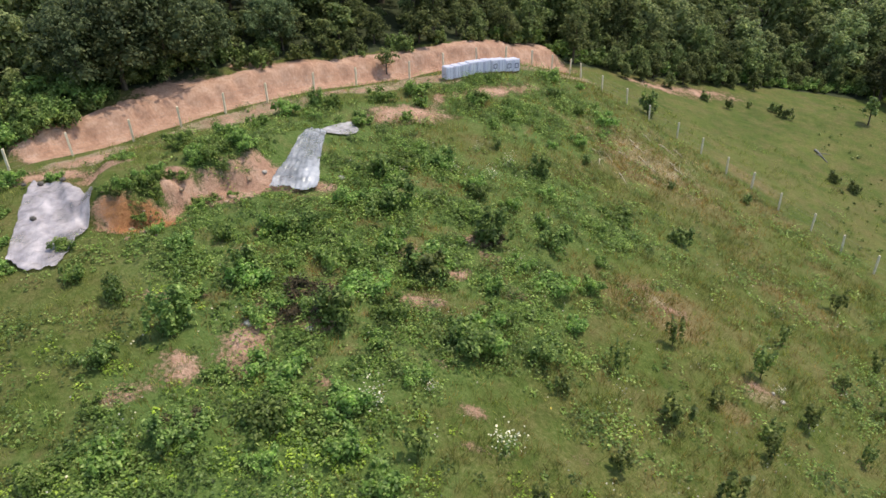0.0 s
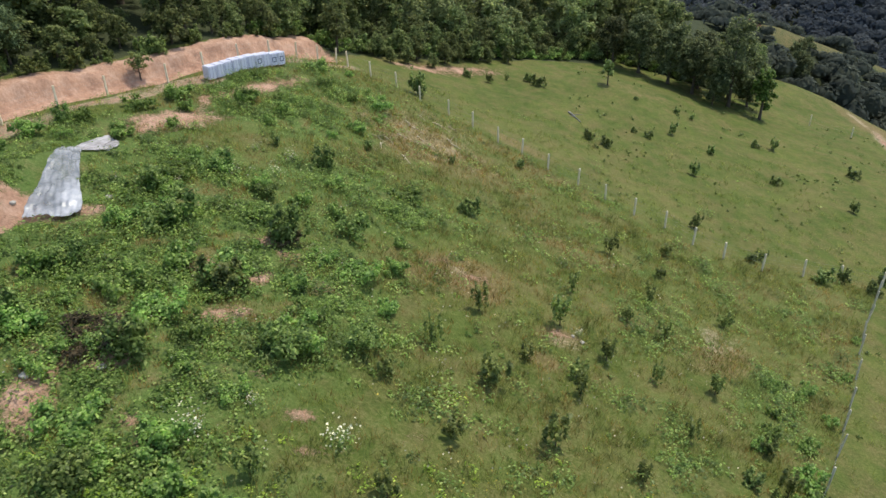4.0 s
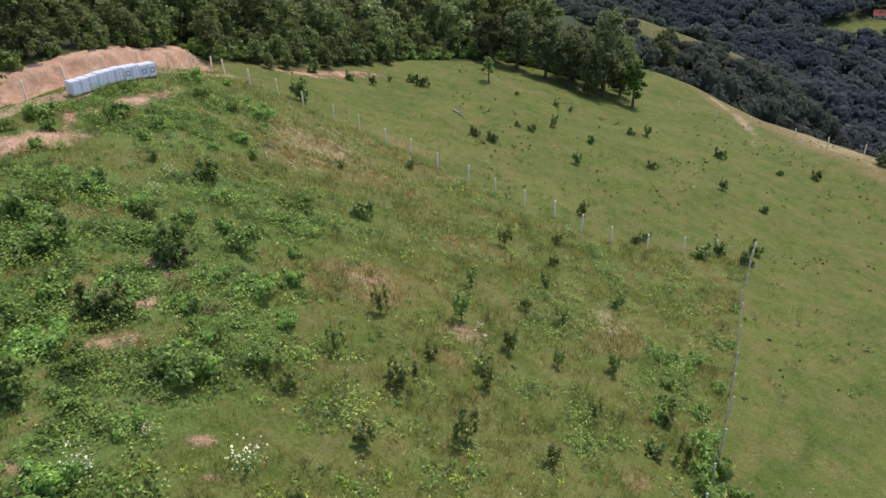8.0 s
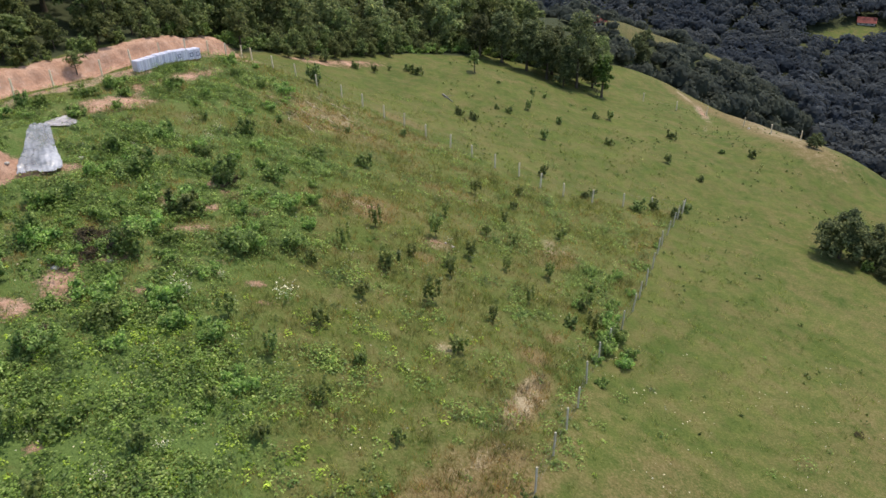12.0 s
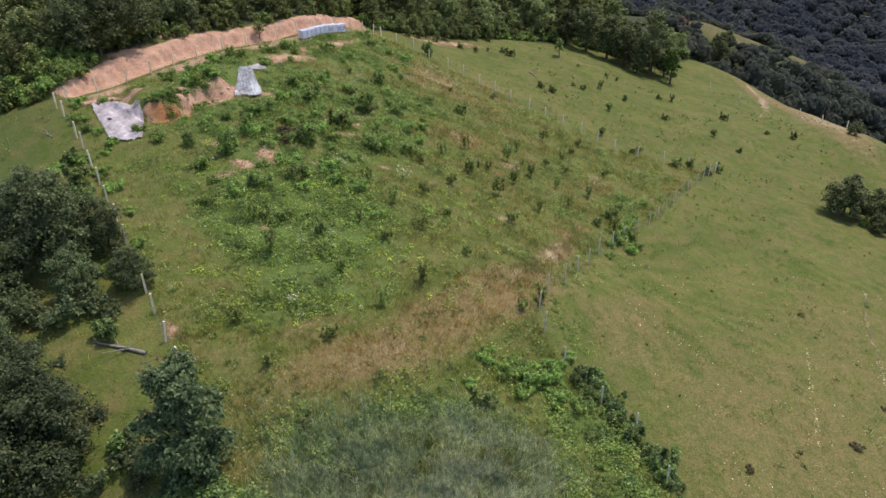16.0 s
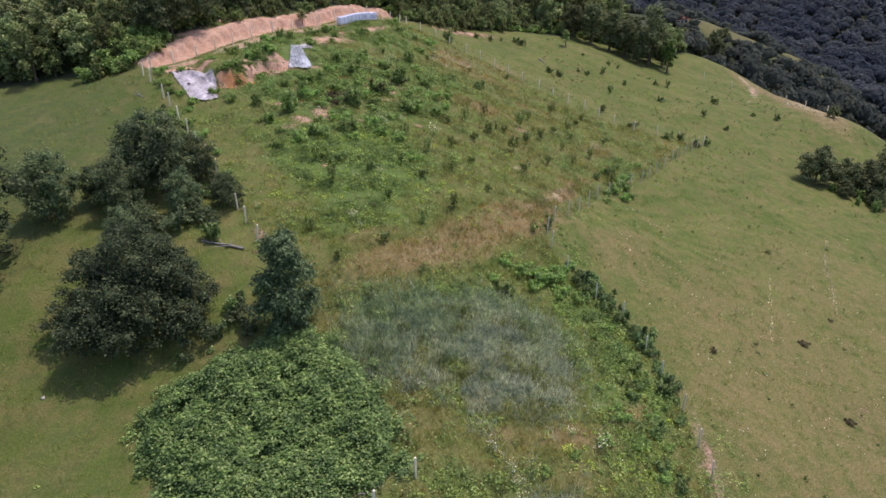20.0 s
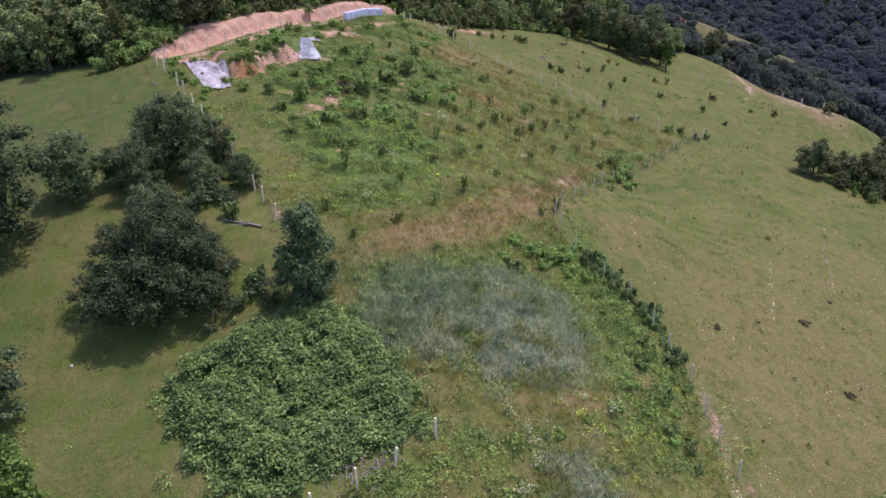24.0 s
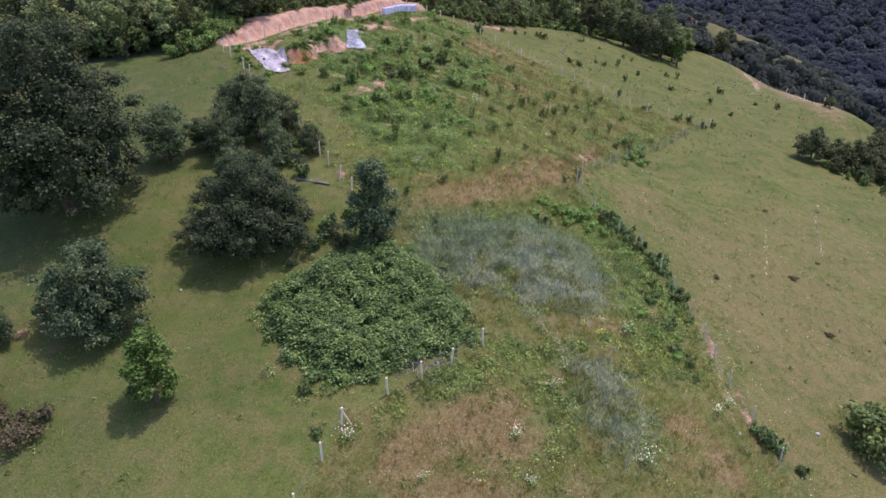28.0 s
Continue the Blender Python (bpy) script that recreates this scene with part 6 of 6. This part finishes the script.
for k in range(10):
    x, y = pa.lerp(pb, (k + 0.5) / 10)
    kind = 1 if k in (6, 8, 9) else 0
    first = k in (0, 6)
    ob = pallets[kind] if first else copy_thing(pallets[kind], pose(0, 0, 0))
    ob.location = (x, y, z_at(x, y) - 0.02)
    ob.rotation_euler = (0, 0, math.atan2(pb.y - pa.y, pb.x - pa.x) + 0.05 * math.sin(k * 2.3))
    ob.scale = (1, 1, 1 + 0.06 * math.sin(3.1 * k))


# ---- plastic sheets laid over the scarp ----
def sheet(label, corners, seed, sag=0.12, blunt=0.32, rough=0.6, across=False, mat=SHEET):
    """A crumpled sheet between four corners, lying on the ground."""
    g, n, m = np.random.default_rng(seed), 84, 74
    a, b, c, d = [np.array(p, float) for p in corners]
    s, t = [v.ravel() for v in np.meshgrid(np.linspace(0, 1, n), np.linspace(0, 1, m))]
    u, w = 2 * s - 1, 2 * t - 1
    s2 = 0.5 + 0.5 * u * np.sqrt(1 - blunt * w * w) * (1.05 + 0.05 * np.sin(7 * t + seed) + 0.02 * np.sin(19 * t + 5 * np.sin(3 * t + seed)) + 0.012 * np.sin(47 * t + 4 * np.sin(5 * t)))
    t2 = 0.5 + 0.5 * w * np.sqrt(1 - blunt * u * u) * (1.05 + 0.05 * np.sin(8 * s + 2 * seed) + 0.02 * np.sin(17 * s + 5 * np.sin(4 * s + seed)) + 0.012 * np.sin(51 * s + 4 * np.sin(6 * s)))
    p = a * ((1 - s2) * (1 - t2))[:, None] + b * (s2 * (1 - t2))[:, None] + c * (s2 * t2)[:, None] + d * ((1 - s2) * t2)[:, None]
    z = ground(p[:, 0], p[:, 1])
    smooth_z = z.reshape(m, n)
    for _ in range(24):
        pad = np.pad(smooth_z, 1, mode="edge")
        smooth_z = np.maximum(smooth_z * 0 + z.reshape(m, n), (pad[:-2, 1:-1] + pad[2:, 1:-1] + pad[1:-1, :-2] + pad[1:-1, 2:]) / 4)
    s2, t2 = (t2, s2) if across else (s2, t2)
    warp = waves(p[:, 0], p[:, 1], 0.9, seed)
    folds = 0.03 * np.sin(19 * s2 + 2.6 * warp + 2 * np.sin(4 * t2 + seed)) + 0.03 * np.sin(37 * s2 + 5 * t2 + 3 * warp) + 0.09 * (1 - np.abs(waves(p[:, 0] + 0.5 * p[:, 1], p[:, 1], 1.5, 2 * seed))) ** 2 + 0.05 * (1 - np.abs(waves(p[:, 0], p[:, 1] - 0.7 * p[:, 0], 0.8, seed))) ** 3 + 0.02 * waves(p[:, 0], p[:, 1], 0.3, seed) + 0.003 * g.normal(size=len(s))
    z2 = smooth_z.ravel() + 0.16 + folds * rough + sag
    i = (np.arange(m - 1)[:, None] * n + np.arange(n - 1)).ravel()
    me = mesh_of("sheet", np.column_stack([p, z2]), np.stack([i, i + 1, i + n + 1, i + n], 1), [mat])
    me.polygons.foreach_set("use_smooth", np.ones(len(me.polygons), bool))
    ob = tagged(new("plastic_sheet", me), label, "plastic sheet", "plastic sheets on the slope")
    solid = ob.modifiers.new("thickness", "SOLIDIFY")
    solid.thickness = 0.012
    return ob


sheet("crumpled clear plastic sheet hanging over raw earth", [(-37.0, 19.1), (-34.2, 19.9), (-36.9, 27.0), (-37.9, 26.4)], 1, 0.1, 0.08, 0.7, mat=GREY_SHEET)
sheet("torn pale plastic sheet end lying in grass", [(-38.3, 27.8), (-36.9, 27.0), (-35.3, 29.4), (-36.9, 31.2)], 4, -0.02, 0.3, 0.35, mat=TORN_SHEET)
sheet("large crumpled plastic sheet spread down the bank", [(-46.2, 6.8), (-43.2, 7.3), (-45.3, 13.4), (-50.7, 14.0)], 2, -0.07, 0.2, 1.0, True)


# ---- dead wood, stones ----
def log(name, label, a, b, radius, stubs, seed, mat=DEADWOOD):
    g = np.random.default_rng(seed)
    za, zb = z_at(*a) + radius * 0.8, z_at(*b) + radius * 0.8
    pts = [np.array([a[0] + (b[0] - a[0]) * s, a[1] + (b[1] - a[1]) * s, za + (zb - za) * s + 0.05 * math.sin(5 * s)]) for s in np.linspace(0, 1, 7)]
    root = thing(name, label, "log", at=tuple(pts[0]))
    part("stem", mesh_of("stem", *tube([p - pts[0] for p in pts], [radius * (1 - 0.6 * s) for s in np.linspace(0, 1, 7)], 8), [mat]), root)
    for k in range(stubs):
        q = pts[2 + k % 4] - pts[0]
        w = g.normal(size=3) * (0.5, 0.5, 0.2) + (0, 0, 0.35)
        part("branch", mesh_of("branch", *tube([q, q + w * 0.5, q + w + g.normal(size=3) * 0.1], [radius * 0.4, radius * 0.25, radius * 0.08], 5), [mat]), root)


log("fallen_log", "grey fallen log with broken branches in grass", (-34.2, -20.7), (-38.0, -19.7), 0.13, 6, 1)
log("fallen_branch", "thin pale fallen branch on the meadow", (-51.8, 7.2), (-53.3, 8.3), 0.06, 5, 2)
log("fallen_log", "short grey log lying on the meadow", (2.2, 65.0), (3.3, 63.0), 0.13, 2, 3)
log("dead_branch", "bare dead branch sticking out of a bush", (13.2, -42.6), (13.0, -41.6), 0.07, 4, 4)


def brush_pile(x, y, count, seed):
    """A low heap of dry twigs."""
    g = np.random.default_rng(seed)
    root = thing("brush_pile", "low heap of dry brown twigs beside the fence posts", "brush", at=(x, y, z_at(x, y)))
    for k in range(count):
        a = g.normal(size=3) * (0.9, 0.45, 0.0)
        a[2] = z_at(x + a[0], y + a[1]) - root.location.z + 0.05 + 0.3 * g.random()
        d = unit(g.normal(size=3) * (1, 1, 0.25)) * (0.5 + 0.7 * g.random())
        part("twig", mesh_of("twig", *tube([a - d / 2, a + 0.08 * g.normal(size=3), a + d / 2], [0.03, 0.024, 0.01], 5), [DEADWOOD]), root)


brush_pile(-24.6, -44.3, 34, 301)
brush_pile(-22.8, -43.4, 16, 302)


def stone(x, y, r, seed, mat=None, label="pale stone lying in the grass", lift=0.0):
    g = np.random.default_rng(seed)
    v = BALL_V * (1 + 0.18 * g.normal(size=(len(BALL_V), 1)).clip(-1, 1)) * (r, r * 0.8, r * 0.6)
    ob = tagged(new("stone", mesh_of("stone", v, BALL_F, [mat or STONE])), label, "stone", "stones in the grass")
    ob.location, ob.rotation_euler = (x, y, z_at(x, y) + r * 0.2 + lift), (0, 0, seed)


for k, (x, y, r) in enumerate(((-28.6, 8.0, 0.22), (-45.8, -34.3, 0.16), (-31.5, 7.2, 0.25), (-30.0, 9.9, 0.2), (1.0, -46.0, 0.18), (8.8, -43.6, 0.2), (-5.1, 18.0, 0.17), (-5.6, 18.4, 0.13), (-36, 28.6, 0.2), (57.8, 74.2, 0.3), (-37.9, 20.0, 0.2), (-33.5, 22.2, 0.25))):
    stone(x, y, r, 70 + k)


for k, (x, y, r) in enumerate(((-49.6, 13.4, 0.22), (-47.4, 10.4, 0.2), (-50.4, 12.9, 0.16), (-48.4, 14.0, 0.2))):
    stone(x, y, r, 90 + k, DARKSTONE, "dark stone weighing down a plastic sheet", 0.2)
g_clods = np.random.default_rng(98)
for k in range(60):
    s_ = g_clods.random()
    x, y = (-41.0 + 5.2 * s_, 15.6 + 4.4 * s_) if k % 5 else (-43.4 + 2.2 * s_, 11.6 + 1.4 * s_)
    x, y, r = x + 0.55 * g_clods.normal(), y + 0.55 * g_clods.normal(), 0.06 + 0.16 * g_clods.random() ** 2
    if not inside(x, y, SHEET_A) and not inside(x, y, SHEET_B):
        v = BALL_V * (1 + 0.3 * g_clods.normal(size=(len(BALL_V), 1)).clip(-1.2, 1.2)) * (r * 1.3, r * 0.8, r * 0.7)
        ob = tagged(new("earth_clod", mesh_of("earth_clod", v, BALL_F, [EARTHY])), "rough clod of raw earth on the eroded scarp", "clod", "clods on the scarp")
        ob.location, ob.rotation_euler = (x, y, z_at(x, y) + r * 0.1), (0.4 * g_clods.normal(), 0.3 * g_clods.normal(), 6.28 * g_clods.random())
g_sticks = np.random.default_rng(99)
for k in range(16):
    cx, cy = ((-14.0, 50.0), (-13.6, 45.2), (-17.4, 39.6), (-16.0, 42.6))[k % 4]
    x, y = cx + 1.7 * g_sticks.normal(), cy + 0.9 * g_sticks.normal()
    w, n = -0.75 + 0.35 * g_sticks.normal(), 0.9 + 1.1 * g_sticks.random()
    log("dry_stick", "thin bleached stick lying in dry grass", (x, y), (x + n * math.cos(w), y + n * math.sin(w)), 0.05, 2, 200 + k, STRAW_WOOD)


# ---- houses across the valley ----
def house(x, y, w, d, h, turn, label):
    root = thing("house", label, "house", at=(x, y, z_at(x, y) - 0.5), turn=turn)
    part("wall", box_mesh("wall", (w, d, h), PLASTER, 0.02), root)
    bm = bmesh.new()
    o = 0.5
    pts = [(-w / 2 - o, -d / 2 - o, h), (w / 2 + o, -d / 2 - o, h), (w / 2 + o, d / 2 + o, h), (-w / 2 - o, d / 2 + o, h), (-w / 2 - o, 0, h + d * 0.42), (w / 2 + o, 0, h + d * 0.42)]
    v = [bm.verts.new(p) for p in pts]
    for f in ((0, 1, 5, 4), (2, 3, 4, 5), (1, 2, 5), (3, 0, 4), (3, 2, 1, 0)):
        bm.faces.new([v[i] for i in f])
    me = bpy.data.meshes.new("roof")
    bm.to_mesh(me)
    bm.free()
    me.materials.append(ROOF)
    part("roof", me, root, "red tiled gable roof")
    for k in range(3):
        win = part("window", box_mesh("window", (min(1.0, w / 5), 0.08, 0.42 * h), DARKGLASS, 0.01), root)
        win.location = (-w / 3 + k * w / 3, -d / 2 - 0.03, h * 0.34)


house(51.8, 135.0, 3.6, 3.0, 1.3, 0.3, "small red-roofed house on the spur")
house(264, 300, 8, 6, 1.2, -0.6, "red-roofed house in a clearing across the valley")
